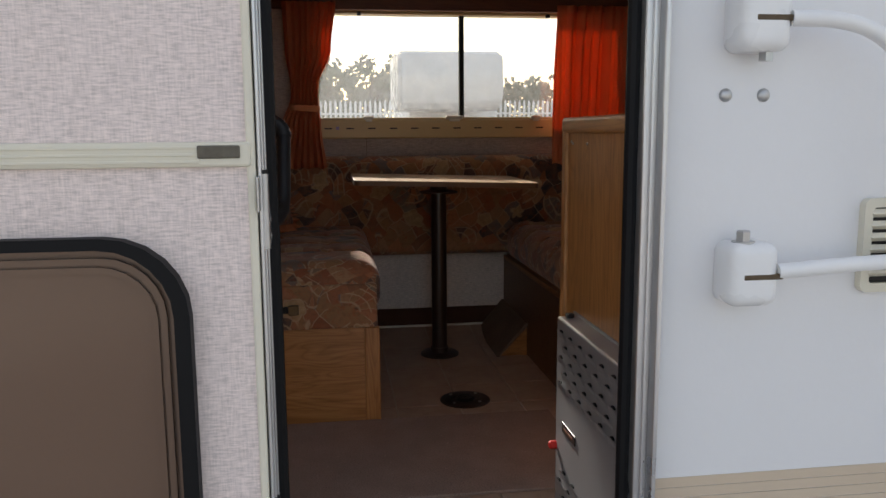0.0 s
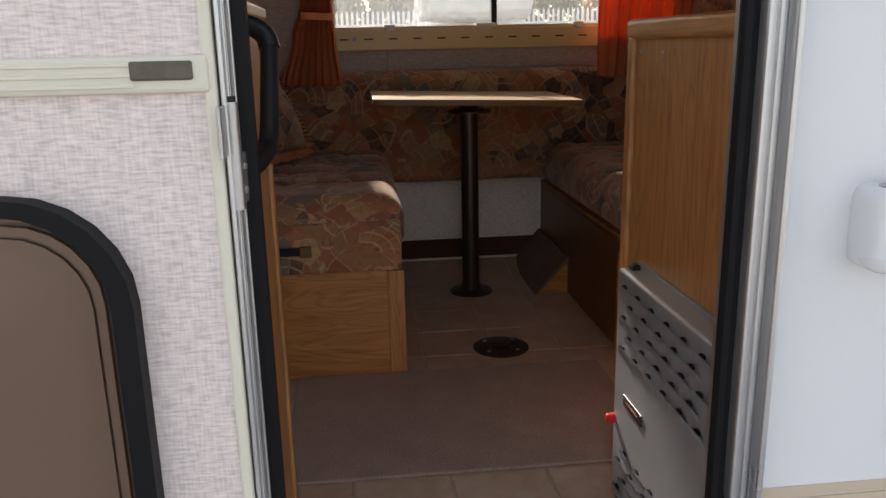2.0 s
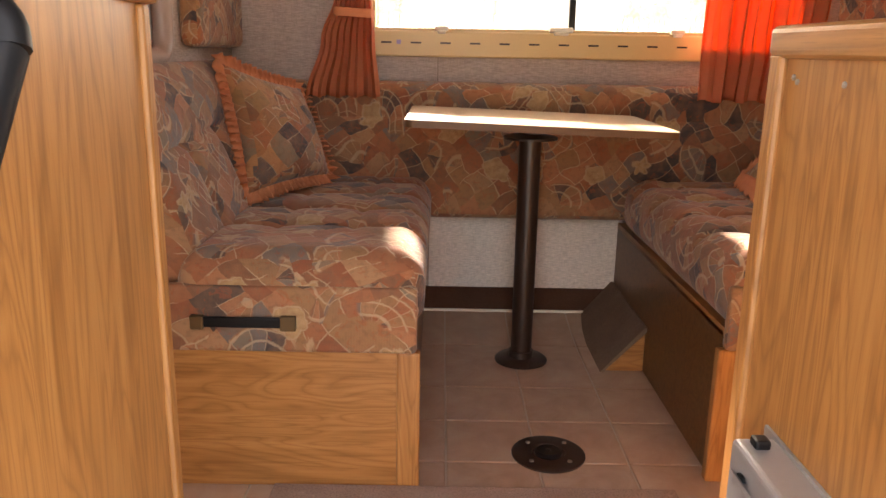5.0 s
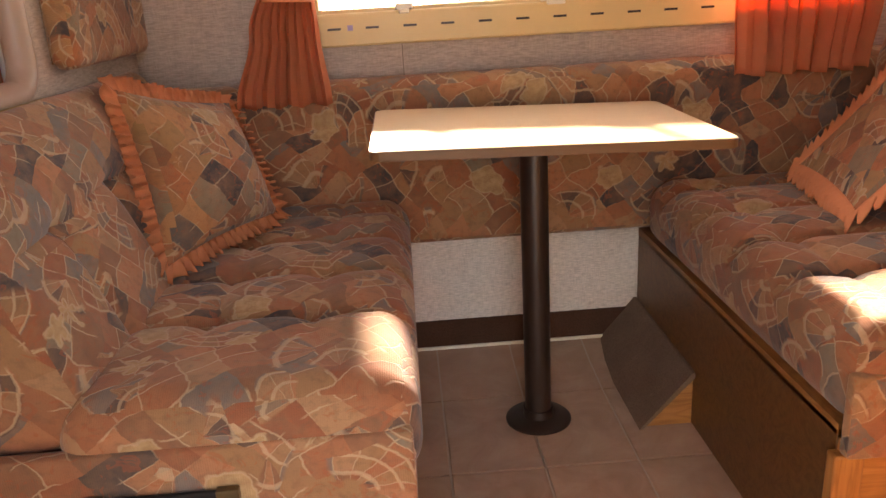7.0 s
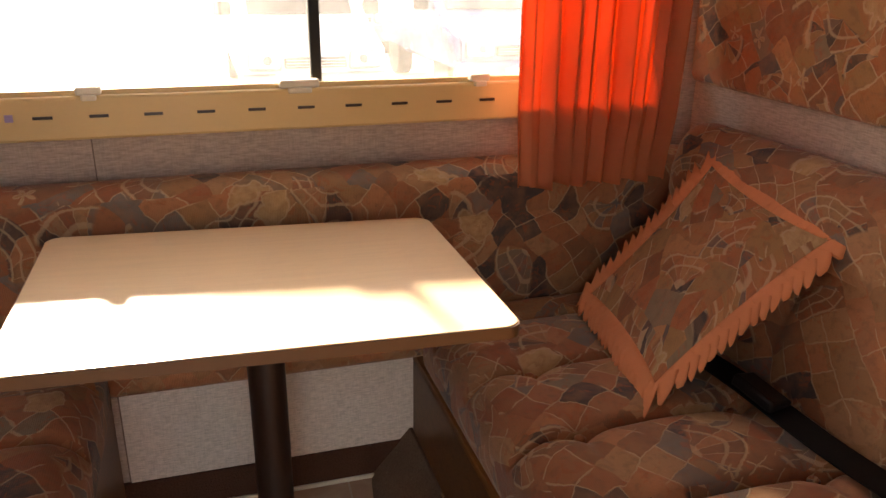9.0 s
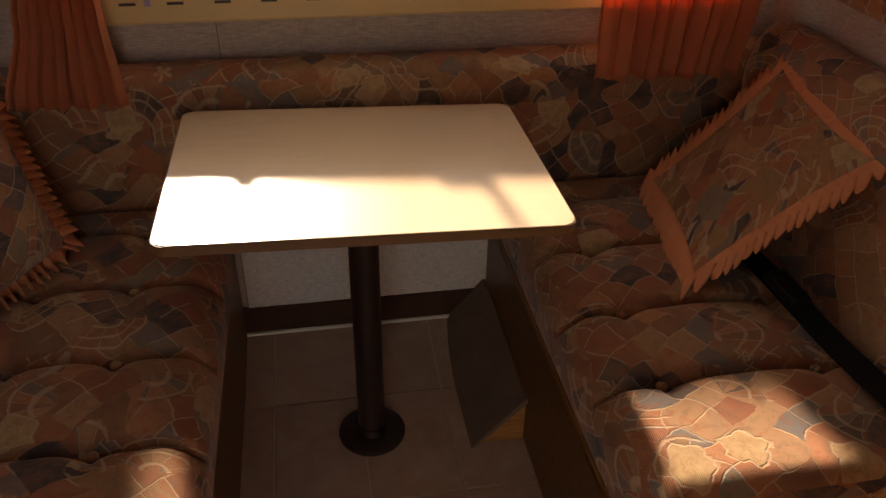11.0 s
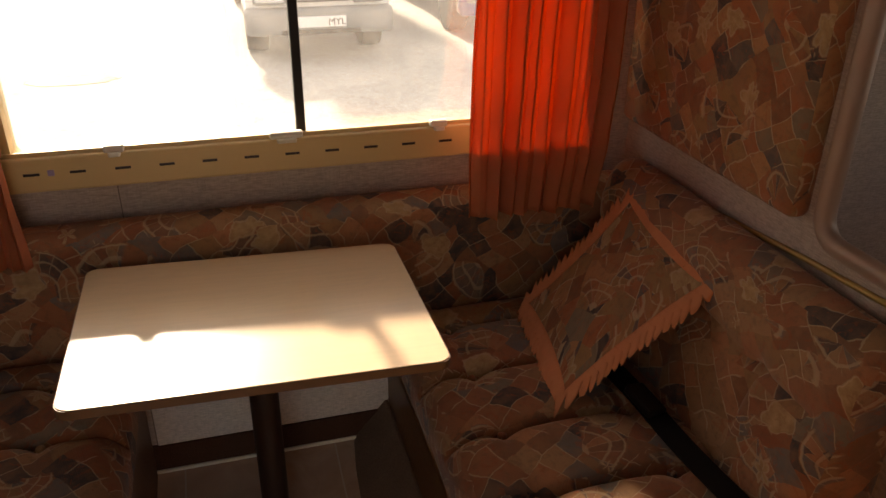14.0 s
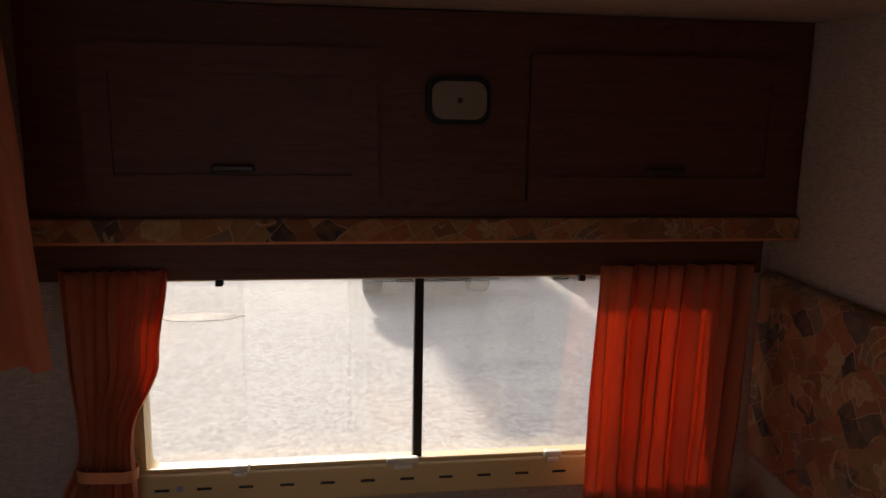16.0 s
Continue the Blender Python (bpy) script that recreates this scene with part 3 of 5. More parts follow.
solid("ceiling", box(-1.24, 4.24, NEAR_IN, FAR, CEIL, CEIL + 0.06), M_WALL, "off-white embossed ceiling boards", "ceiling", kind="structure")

# floor with a step well inside the door
fl = bmesh.new()
box(-1.2, 4.2, 2.2, 3.70, -0.05, -0.004, bm=fl)
box(-1.2, DOOR_L - 0.03, NEAR_IN, 2.2, -0.05, -0.004, bm=fl)
box(DOOR_R + 0.03, 4.2, NEAR_IN, 2.2, -0.05, -0.004, bm=fl)
joined(fl, prism([(3.70, -0.05), (FAR, -0.05), (FAR, 0.024), (3.9, 0.018), (3.82, 0.006), (3.70, -0.004)], "x", -1.2, 4.2))
floor = solid("floor", fl, M_JOINT, "sheet vinyl floor with a terracotta tile print", "floor", kind="structure")
tread = thing("entrance_step", (1.47, 2.0, -0.2), "sunken entrance step with dark ribbed brown mat", "step", kind="structure")
part("tread", box(DOOR_L - 0.03, DOOR_R + 0.03, NEAR_OUT + 0.01, 2.2, -0.24, -0.19), M_DULL, tread)
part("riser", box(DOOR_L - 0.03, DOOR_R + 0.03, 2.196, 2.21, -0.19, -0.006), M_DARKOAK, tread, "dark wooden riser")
for i in range(9):
    part("rib", box(DOOR_L, DOOR_R, 1.89 + i * 0.033, 1.912 + i * 0.033, -0.19, -0.183, 0.002, 1), M_BROWN, tread)
part("edge_strip", box(DOOR_L - 0.02, DOOR_R + 0.02, 2.185, 2.203, -0.012, 0.004, 0.003), M_JOINT, tread, "worn vinyl nosing")

# door frame: aluminium posts with black seals
fr = thing("door_frame", (1.47, 1.85, -0.25), "aluminium doorway frame with black rubber seals", "door frame", kind="structure")
for name, x0, x1, s in (("left_post", 1.1885, 1.1945, 1), ("right_post", 1.724, 1.754, -1)):
    front = 1.727 if s > 0 else 1.822
    part(name, box(x0, x1, front, 1.797 if s > 0 else 1.90, -0.25, 1.74, 0.004), M_ALU, fr)
    gx, gy = (1.192, 1.792) if s > 0 else (1.724, 1.85)
    part("seal", tube([(gx + s * 0.006, gy, -0.24), (gx + s * 0.006, gy, 1.73)], 0.011, 10), M_RUBBER, fr, "black rubber bulb seal")
    if s > 0:
        for yy in (1.733, 1.741, 1.772):
            part("groove", box(1.1944, 1.1965, yy - 0.002, yy + 0.002, -0.25, 1.74, 0.001), M_ALU, fr)
    else:
        part("groove", box(gx + 0.009, gx + 0.015, front - 0.006, front + 0.002, -0.25, 1.74, 0.0015), M_ALU, fr)
part("outer_seal", box(1.7565, 1.7675, 1.836, 1.849, -0.25, 1.75, 0.003), M_RUBBER, fr, "thin black outer seal")
part("right_lip", box(1.744, 1.752, 1.80, 1.823, -0.25, 1.74, 0.003), M_ALU, fr)
part("head", box(1.192, 1.724, 1.83, 1.90, 1.735, 1.76, 0.004), M_ALU, fr)

# inner bulkheads on both sides of the lounge: high at the window, low towards the walkway
def bulkhead(name, x0, x1, front, step_y, low, label):
    th = thing(name, ((x0 + x1) / 2, 3.4, 0), label, "partition", kind="structure")
    out = [(front, 0.0), (front, low - 0.06)]
    for i in range(1, 6):
        a = radians(180 - 18 * i)
        out.append((front + 0.06 + 0.06 * math.cos(a), low - 0.06 + 0.06 * math.sin(a)))
    for i in range(0, 6):
        a = radians(-90 + 18 * i)
        out.append((step_y - 0.05 + 0.05 * math.cos(a), low + 0.05 + 0.05 * math.sin(a)))
    edge = out[:]
    out += [(step_y, CEIL), (FAR, CEIL), (FAR, 0.0)]
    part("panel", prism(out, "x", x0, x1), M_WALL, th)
    mid = (x0 + x1) / 2
    part("edge_profile", tube([(mid, y, z) for y, z in edge] + [(mid, step_y, CEIL - 0.005)], 0.024, 12, 0.75), M_FRAME, th, "beige rounded plastic edging", True)
    inner = x1 + 0.004 if x0 < 1.5 else x0 - 0.004
    if x0 < 1.5:
        bead = [(inner, y + 0.035, z - 0.012) for y, z in edge[:7]] + [(inner, 3.9, low - 0.03)]
    else:
        bead = [(inner, front + 0.04, 0.82), (inner, 3.27, 0.80), (inner, 3.9, 0.735)]
    part("gold_bead", tube(bead, 0.006, 8), M_GOLD, th, "thin gold piping bead", True)
    return th


bulkhead("partition_cab", 0.785, 0.812, 2.90, 3.40, 0.80, "off-white low partition with beige rounded edge")
bulkhead("partition_rear", 2.605, 2.632, 2.96, 3.27, 0.84, "off-white low partition with beige rounded edge behind bench")
# window: frame, panes, divider
win = thing("window_1", (1.8, FAR, 0.88), "two-pane sliding window with black divider and cream cassette", "window", kind="structure")
x0, x1, z0, z1 = WIN
part("window_frame", ring_prism(rounded(x0 - 0.01, x1 + 0.01, z0 - 0.01, z1 + 0.01, 0.03), rounded(x0 + 0.012, x1 - 0.012, z0 + 0.012, z1 - 0.012, 0.02), "y", FAR - 0.012, FAR + 0.05), M_SILL, win)
for a, b in ((x0, 1.803), (1.817, x1)):
    pn = part("pane", box(a, b, FAR + 0.018, FAR + 0.022, z0, z1), M_GLASS, win, "clear dusty acrylic pane")
    pn.visible_shadow = False
part("divider", box(1.801, 1.821, FAR + 0.004, FAR + 0.03, z0, z1, 0.003), M_BLACK, win, "black upright divider bar")
cas = part("blind_cassette", box(1.19, 2.47, FAR - 0.03, FAR - 0.001, 0.806, 0.879, 0.005), M_SILL, win, "cream slotted blind cassette below the panes")
part("cassette_ledge", box(1.19, 2.47, FAR - 0.02, FAR - 0.013, 0.877, 0.888, 0.002), M_SILL, win)
for i in range(14):
    sx = 1.255 + i * 0.0858
    part("slot", box(sx, sx + 0.03, FAR - 0.0325, FAR - 0.0295, 0.843, 0.848), M_POST, cas, "dark vent slot")
part("price_dot", box(1.30, 1.312, FAR - 0.0325, FAR - 0.0295, 0.841, 0.853), worn("lilac_sticker", (0.35, 0.28, 0.5), 0.6), cas, "small lilac sticker")
for cx, w in ((1.43, 0.02), (1.775, 0.035), (2.112, 0.02)):
    c = part("catch", box(cx - w, cx + w, FAR - 0.036, FAR - 0.018, 0.880, 0.895, 0.004), M_CREAM, win, "cream plastic window catch")
    part("catch_tab", box(cx - w * 0.6, cx + w * 0.6, FAR - 0.042, FAR - 0.03, 0.872, 0.882, 0.003), M_CREAM, c)
for cx in (1.40, 2.16):
    part("stay_stud", box(cx - 0.008, cx + 0.008, FAR - 0.03, FAR - 0.012, 1.282, 1.296, 0.003), M_BLACK, win, "small dark stud at the head")
part("side_catch", box(1.232, 1.244, FAR - 0.05, FAR - 0.012, 1.06, 1.12, 0.003), M_BLACK, win, "dark side catch")
solid("wall_seam_strip", box(1.4195, 1.4215, FAR - 0.003, FAR, 0.72, 0.806), M_DULL, "thin board joint under the window", "trim", kind="structure")
solid("kick_strip", box(1.34, 2.02, FAR - 0.012, FAR, 0.026, 0.102, 0.002), M_BROWN, "dark brown carpet kick strip", "baseboard", kind="structure")
solid("cove_bead", tube([(1.34, FAR - 0.016, 0.027), (2.0, FAR - 0.016, 0.027)], 0.005, 8), M_CREAM, "pale bead along the floor", "trim", kind="structure")
solid("lower_seam", box(1.3985, 1.4005, FAR - 0.003, FAR, 0.1, 0.33), M_DULL, "thin board joint below the bench back", "trim", kind="structure")
solid("lower_board", box(1.4015, 2.0, FAR - 0.006, FAR - 0.0005, 0.1, 0.37), linen_liner("white_embossed_board", (0.66, 0.60, 0.54)), "white embossed board between the benches", "wall", kind="structure")
cabw = thing("window_2", (-0.6, FAR, 0.6), "bright cab side window", "window", kind="structure")
part("window_frame", ring_prism(rounded(-1.06, -0.14, 0.61, 1.26, 0.05), rounded(-1.04, -0.16, 0.63, 1.24, 0.04), "y", FAR - 0.01, FAR + 0.04), M_BLACK, cabw)
pn = part("pane", box(-1.05, -0.15, FAR + 0.016, FAR + 0.02, 0.62, 1.25), M_GLASS, cabw)
pn.visible_shadow = False

# ---- lounge: benches ----
def bench(name, x0, x1, front, inner_right, label):
    """A box bench; its end faces the walkway. inner_right: its long face looks to +x."""
    th = thing(name, ((x0 + x1) / 2, front, 0), label, "bench")
    face = x1 if inner_right else x0
    part("end_panel", box(x0, x1, front, front + 0.018, 0.0, 0.3, 0.002), M_OAK_X, th, "oak laminate end panel")
    cx = face - 0.018 if inner_right else face + 0.018
    a, b = sorted((cx, face + (0.002 if inner_right else -0.002)))
    part("corner_strip", box(min(a, b) - 0.012, max(a, b) + 0.012, front - 0.004, front + 0.02, 0.0, 0.28, 0.004), M_OAK_Z, th)
    f0, f1 = (face - 0.018, face) if inner_right else (face, face + 0.018)
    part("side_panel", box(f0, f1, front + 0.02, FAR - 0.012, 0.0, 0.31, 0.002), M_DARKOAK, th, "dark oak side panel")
    part("base_top", box(x0, x1, front + 0.02, FAR - 0.012, 0.30, 0.318), M_OAK_Y, th)
    tx0, tx1 = (x0, face + 0.008) if inner_right else (face - 0.008, x1)
    board = part("front_board", box(tx0, tx1, front - 0.022, front + 0.004, 0.284, 0.41, 0.008, 3), M_FABRIC, th, "fabric-covered front board", True)
    return th, board


lb, board = bench("left_bench", 0.815, 1.388, 2.92, True, "oak bench box with fabric front board and pull strap")
sx = 1.0
st = part("pull_strap", box(sx, 1.165, 2.888, 2.896, 0.334, 0.354, 0.003), M_BLACK, board, "black webbing pull strap")
part("strap_clip", box(1.15, 1.178, 2.884, 2.897, 0.330, 0.357, 0.002), M_BRASS, board, "tarnished brass strap end plate")
part("strap_clip", box(0.988, 1.012, 2.884, 2.897, 0.331, 0.357, 0.002), M_BRASS, board, "tarnished brass strap end plate")
rb, board = bench("right_bench", 1.985, 2.60, 2.96, False, "oak bench box with fabric front board beside the table")
part("pull_strap", box(2.12, 2.28, 2.928, 2.936, 0.334, 0.354, 0.003), M_BLACK, board, "black webbing pull strap")


def seat_cushion(name, x0, x1, y0, y1, z0, z1, seams, column, label):
    sx, sy, sz = x1 - x0, y1 - y0, z1 - z0
    cy = (y0 + y1) / 2
    mid = (x0 + x1) / 2
    btn = [(s - cy, c - mid) for s in seams for c in (column, 2 * mid - column)]
    sh = tufting([s - cy for s in seams], btn, 0.009, 2, 1, 0, sy / 2, sx / 2, 0.03)
    bm = cushion(sx, sy, sz, 0.052, 0.006, sh)
    ob = solid(name, moved(bm, Matrix.Translation(((x0 + x1) / 2, cy, (z0 + z1) / 2))), M_FABRIC, label, "seat cushion", "bench cushions", smooth=True)
    for s in seams:
        for c in (column, 2 * mid - column):
            part("button", lathe([(0.009, -0.004), (0.009, 0.001), (0.006, 0.004), (0.001, 0.0052)], 12, (c, s, z1 - 0.016)), M_FABRIC, ob, smooth=True)
    return ob


seat_cushion("seat_cushion", 0.95, 1.408, 2.905, 3.84, 0.318, 0.462, (3.174, 3.36, 3.55, 3.73), 1.258, "floral velour seat cushion with buttoned seams")
seat_cushion("seat_cushion", 1.972, 2.46, 2.945, 3.84, 0.318, 0.462, (3.186, 3.362, 3.55, 3.73), 2.087, "floral velour seat cushion with buttoned seams")


def back_cushion(name, sx, sy, sz, seams_z, lean, place, turn, label, step=0.014):
    """A backrest, built facing +x: sx thick, sy long, sz high."""
    btn = [(z, y) for z in seams_z for y in (-0.25 * sy, 0.0, 0.25 * sy)]
    base = tufting(seams_z, btn, 0.014, 0, 2, 1, sz / 2, sy / 2, 0.016)

    def shape(q, n):
        q = base(q, n)
        f = max(0.0, n.x)
        top = max(0.0, (q.z - (seams_z[0] if seams_z else 9)) / sz)
        q.x += f * 0.014 * min(1.0, top * 6)
        q.x -= (q.x + sx / 2) / sx * q.z * math.tan(radians(lean))
        if seams_z and q.z < seams_z[0]:
            for y in (-0.25 * sy, 0.0, 0.25 * sy):
                q.x -= f * 0.01 * math.exp(-((q.y - y) / 0.012) ** 2)
        return q
    bm = cushion(sx, sy, sz, min(0.045, sx * 0.42), step, shape)
    moved(bm, Matrix.Translation(place) @ turn)
    return solid(name, bm, M_FABRIC, label, "back cushion", "bench cushions", smooth=True)


back_cushion("back_cushion", 0.11, 0.90, 0.40, (0.05,), 19, (0.876, 3.37, 0.59), Matrix(), "floral velour backrest with padded top roll")
back_cushion("back_cushion", 0.12, 0.86, 0.40, (0.05,), 13, (2.535, 3.41, 0.60), Matrix.Rotation(math.pi, 4, "Z"), "floral velour backrest with padded top roll")
# long backrest under the window

def window_back(q, n):
    f = max(0.0, -n.y)
    q = q.copy()
    d = 0.012
    d -= 0.012 * math.exp(-((q.z - 0.105) / 0.012) ** 2)
    for i in range(12):
        d -= 0.006 * math.exp(-((q.x + 0.82 - 0.15 * i) / 0.012) ** 2) * (1 if q.z > 0.1 else 0)
    d -= 0.01 * math.exp(-((q.x + 0.43) / 0.008) ** 2) * (1 if q.z < 0.1 else 0)
    q.y -= f * (d + 0.02 * max(0, q.z - 0.1) / 0.1)
    return q


bm = cushion(1.76, 0.09, 0.40, 0.038, 0.014, window_back)
solid("window_back_cushion", moved(bm, Matrix.Translation((1.715, 3.886, 0.537))), M_FABRIC, "long floral velour backrest under the window", "back cushion", "bench cushions", smooth=True)

# padded wall cushions
def wall_pad(x, y0, y1, z0, z1, side, label):
    th = thing("wall_pad", (x, (y0 + y1) / 2, z0), label, "wall pad")
    hy, hz = (y1 - y0) / 2, (z1 - z0) / 2

    def soft(q, n):
        q = q.copy()
        dip = sum(0.016 * math.exp(-(((q.x - bx) ** 2 + (q.z - bz) ** 2) / 0.03 ** 2)) for bx in (-0.4 * hy, 0.4 * hy) for bz in (-0.35 * hz, 0.35 * hz))
        puffy = 0.006 * (1 - (q.x / hy) ** 2) * (1 - (q.z / hz) ** 2)
        q.y += n.y * (puffy - dip)
        return q
    bm = cushion(2 * hy, 0.05, 2 * hz, 0.022, 0.016, soft)
    m = Matrix.Translation((x, (y0 + y1) / 2, (z0 + z1) / 2)) @ Matrix.Rotation(radians(90), 4, "Z")
    part("padded_cover", moved(bm, m), M_FABRIC_DARK, th, smooth=True)
    bx = x + side * 0.026
    part("backing_board", box(bx - 0.004, bx + 0.004, y0 + 0.012, y1 - 0.012, z0 + 0.012, z1 - 0.012), M_OAK_Z, th)
    return th


wall_pad(2.59, 3.29, 3.91, 0.865, 1.30, 1, "padded floral velour panel on the partition wall")
wall_pad(0.835, 3.47, 3.90, 0.822, 1.30, -1, "padded floral velour panel on the cab partition")

# ---- table ----
tab = thing("dining_table", (1.664, 3.582, 0), "pale oak laminate table on one dark post", "table")
top = prism(rounded(-0.313, 0.313, -0.232, 0.232, 0.022), "z", -0.006, 0.011, 0.001)
tilt = Matrix.Translation((1.665, 3.570, 0.653)) @ Matrix.Rotation(radians(1.7), 4, "Y")
part("tabletop", moved(top, tilt), M_TABLE, tab, "sunlit pale oak tabletop")
edge = ring_prism(rounded(-0.315, 0.315, -0.234, 0.234, 0.023), rounded(-0.3125, 0.3125, -0.2315, 0.2315, 0.022), "z", -0.0065, 0.0095)
part("edge_band", moved(edge, tilt), worn("brown_edge_band", (0.15, 0.07, 0.025), 0.5, vary=0.15), tab, "brown edge band")
part("top_socket", lathe([(0.07, 0.0), (0.07, 0.006), (0.034, 0.014), (0.03, 0.03)], 28, (1.664, 3.582, 0.608)), M_POST, tab)
part("post", lathe([(0.0285, 0.0), (0.0285, 0.62)], 28, (1.664, 3.582, 0.01)), M_POST, tab, "dark brown enamel tube", True)
part("base_flange", lathe([(0.072, 0.0), (0.072, 0.004), (0.066, 0.009), (0.034, 0.012), (0.033, 0.03)], 36, (1.664, 3.582, 0.0)), M_POST, tab, "round dark brown floor flange", True)
skt = thing("floor_socket", (1.672, 3.057, 0), "round dark floor socket for a second table post", "floor socket")
part("cover_plate", lathe([(0.078, 0.0), (0.078, 0.003), (0.07, 0.006), (0.036, 0.006), (0.034, 0.003)], 36, (1.672, 3.057, 0.0)), M_POST, skt, smooth=True)
part("cap", lathe([(0.03, 0.0), (0.03, 0.005), (0.024, 0.008), (0.006, 0.008), (0.004, 0.005)], 28, (1.672, 3.057, 0.003)), M_BLACK, skt)
for i in range(4):
    a = radians(45 + 90 * i)
    part("screw", lathe([(0.005, 0.0), (0.005, 0.002), (0.003, 0.003)], 10, (1.672 + 0.056 * math.cos(a), 3.057 + 0.056 * math.sin(a), 0.006)), M_STEEL, skt)

# carpeted wedge beside the bench
wd = thing("carpeted_duct_cover", (1.93, 3.72, 0), "grey carpeted wedge cover along the bench foot", "duct cover")
part("carpet_top", prism([(1.868, 0.001), (1.876, 0.001), (1.984, 0.115), (1.984, 0.127), (1.978, 0.127)], "y", 3.50, 3.93), M_GREYCARPET, wd, "worn grey carpet skin")
part("wood_end", prism([(1.884, 0.001), (1.984, 0.001), (1.984, 0.105)], "y", 3.512, 3.525), M_OAK_X, wd, "oak end piece")

# ---- scatter cushions ----
def scatter_cushion(corners, label, size=0.33, thick=0.17):
    """corners: the four tips of the frill, round the cushion; the face looks along (1 to 2) x (1 to 4)."""
    c00, c10, c11, c01 = [Vector(c) for c in corners]
    face = ((c10 - c00).cross(c01 - c00) + (c10 - c11).cross(c11 - c01) * -1).normalized()
    reach = 1.10

    def drape(bm):
        for v in bm.verts:
            u, w = v.co.x / (size / 2) / reach, v.co.y / (size / 2) / reach
            a, b = (1 + u) / 2, (1 + w) / 2
            v.co = c00 * (1 - a) * (1 - b) + c10 * a * (1 - b) + c11 * a * b + c01 * (1 - a) * b + face * v.co.z
        return bm

    th = thing("scatter_cushion", (c00 + c10 + c11 + c01) / 4, label, "cushion", "scatter cushions")
    h = size / 2
    bm = bmesh.new()
    n = 26
    for s in (-1, 1):
        g = {}
        for i in range(n + 1):
            for j in range(n + 1):
                u, v = 2 * i / n - 1, 2 * j / n - 1
                bulge = max(0.0, (1 - abs(u) ** 2.4) * (1 - abs(v) ** 2.4)) ** 0.62
                pin = 1 - 0.07 * (1 - abs(u) ** 2) * abs(v) ** 4 - 0.07 * (1 - abs(v) ** 2) * abs(u) ** 4
                w = 0.008 * noise.noise(Vector((u * 2.3, v * 2.3, s * 3.0 + size)))
                g[i, j] = bm.verts.new((u * h * pin, v * h * pin, s * bulge * (thick / 2 + w)))
        for i in range(n):
            for j in range(n):
                bm.faces.new((g[i, j], g[i + 1, j], g[i + 1, j + 1], g[i, j + 1]))
    bmesh.ops.remove_doubles(bm, verts=bm.verts[:], dist=1e-5)
    lay_cloth(bm)
    part("cover", drape(bm), M_FABRIC_DARK, th, "rust floral cover", True)
    # ruffle: a gathered strip round the edge
    rb = bmesh.new()
    path = []
    corner = 0.03
    for k, (ax, ay) in enumerate(((1, 0), (0, 1), (-1, 0), (0, -1))):
        for i in range(140):
            t = 2 * (i + 0.5) / 140 - 1
            path.append((Vector((-ay * t + ax, ax * t + ay, 0)) * h, Vector((ax, ay, 0)), t))
    rings = []
    L = len(path)
    for i, (p, o, t) in enumerate(path):
        out = (o + Vector((-o.y, o.x, 0)) * (max(0, abs(t) - 0.82) / 0.18) * (1 if t > 0 else -1)).normalized()
        pin = 1 - 0.07 * (1 - t * t)
        base = Vector((p.x * (pin if abs(o.x) else 1), p.y * (pin if abs(o.y) else 1), 0))
        ph = i * 0.76 + 1.8 * noise.noise(Vector((i * 0.045, size * 5, 0)))
        row = []
        for j in range(5):
            s = j / 4
            wid = 0.036 + 0.006 * noise.noise(Vector((i * 0.08, 1.0, 0)))
            z = 0.019 * s * math.sin(ph) + 0.004 * s * math.sin(2.3 * ph)
            row.append(rb.verts.new(base + out * (wid * s - 0.004) + Vector((0, 0, z)) + Vector((-o.y, o.x, 0)) * 0.0055 * s * math.cos(ph)))
        rings.append(row)
    for i in range(L):
        a, b = rings[i], rings[(i + 1) % L]
        for j in range(4):
            rb.faces.new((a[j], b[j], b[j + 1], a[j + 1]))
    ob = part("ruffle", drape(rb), M_RUFFLE, th, "gathered peach frill", True)
    sm = ob.modifiers.new("thickness", "SOLIDIFY")
    sm.thickness = 0.0018
    return th


# leaning in the corners of both benches
scatter_cushion(((0.985, 3.335, 0.478), (1.15, 3.655, 0.488), (1.045, 3.785, 0.722), (0.892, 3.49, 0.803)), "square rust floral cushion with peach frill leaning on backrest")
scatter_cushion(((2.215, 3.39, 0.474), (2.492, 3.35, 0.722), (2.50, 3.70, 0.764), (2.265, 3.725, 0.495)), "square rust floral cushion with peach frill in corner")

# seat belt on the right bench
bl = thing("seat_belt", (2.45, 3.3, 0.47), "black webbing lap belt across the seat corner", "seat belt")
wb = bmesh.new()
strip = []
for i in range(25):
    t = i / 24
    x, y = 2.355 + 0.035 * t, 3.47 - 0.52 * t
    z = 0.484 + 0.003 * math.sin(9 * t) - 0.02 * max(0.0, t - 0.9) / 0.1
    strip.append([wb.verts.new((x + dx, y, z + dz)) for dx, dz in ((-0.023, 0.0), (0.023, 0.004), (0.023, 0.0065), (-0.023, 0.0025))])
for a, b in zip(strip, strip[1:]):
    for i in range(4):
        wb.faces.new((a[i], a[(i + 1) % 4], b[(i + 1) % 4], b[i]))
wb.faces.new(strip[0])
wb.faces.new(strip[-1][::-1])
part("webbing", wb, M_RUBBER, bl)
part("buckle", moved(box(-0.022, 0.022, -0.04, 0.04, -0.01, 0.01, 0.005), Matrix.Translation((2.364, 3.33, 0.496)) @ pose(0, 0, 0, 8, 10, 10)), M_BLACK, bl, "black plastic buckle")

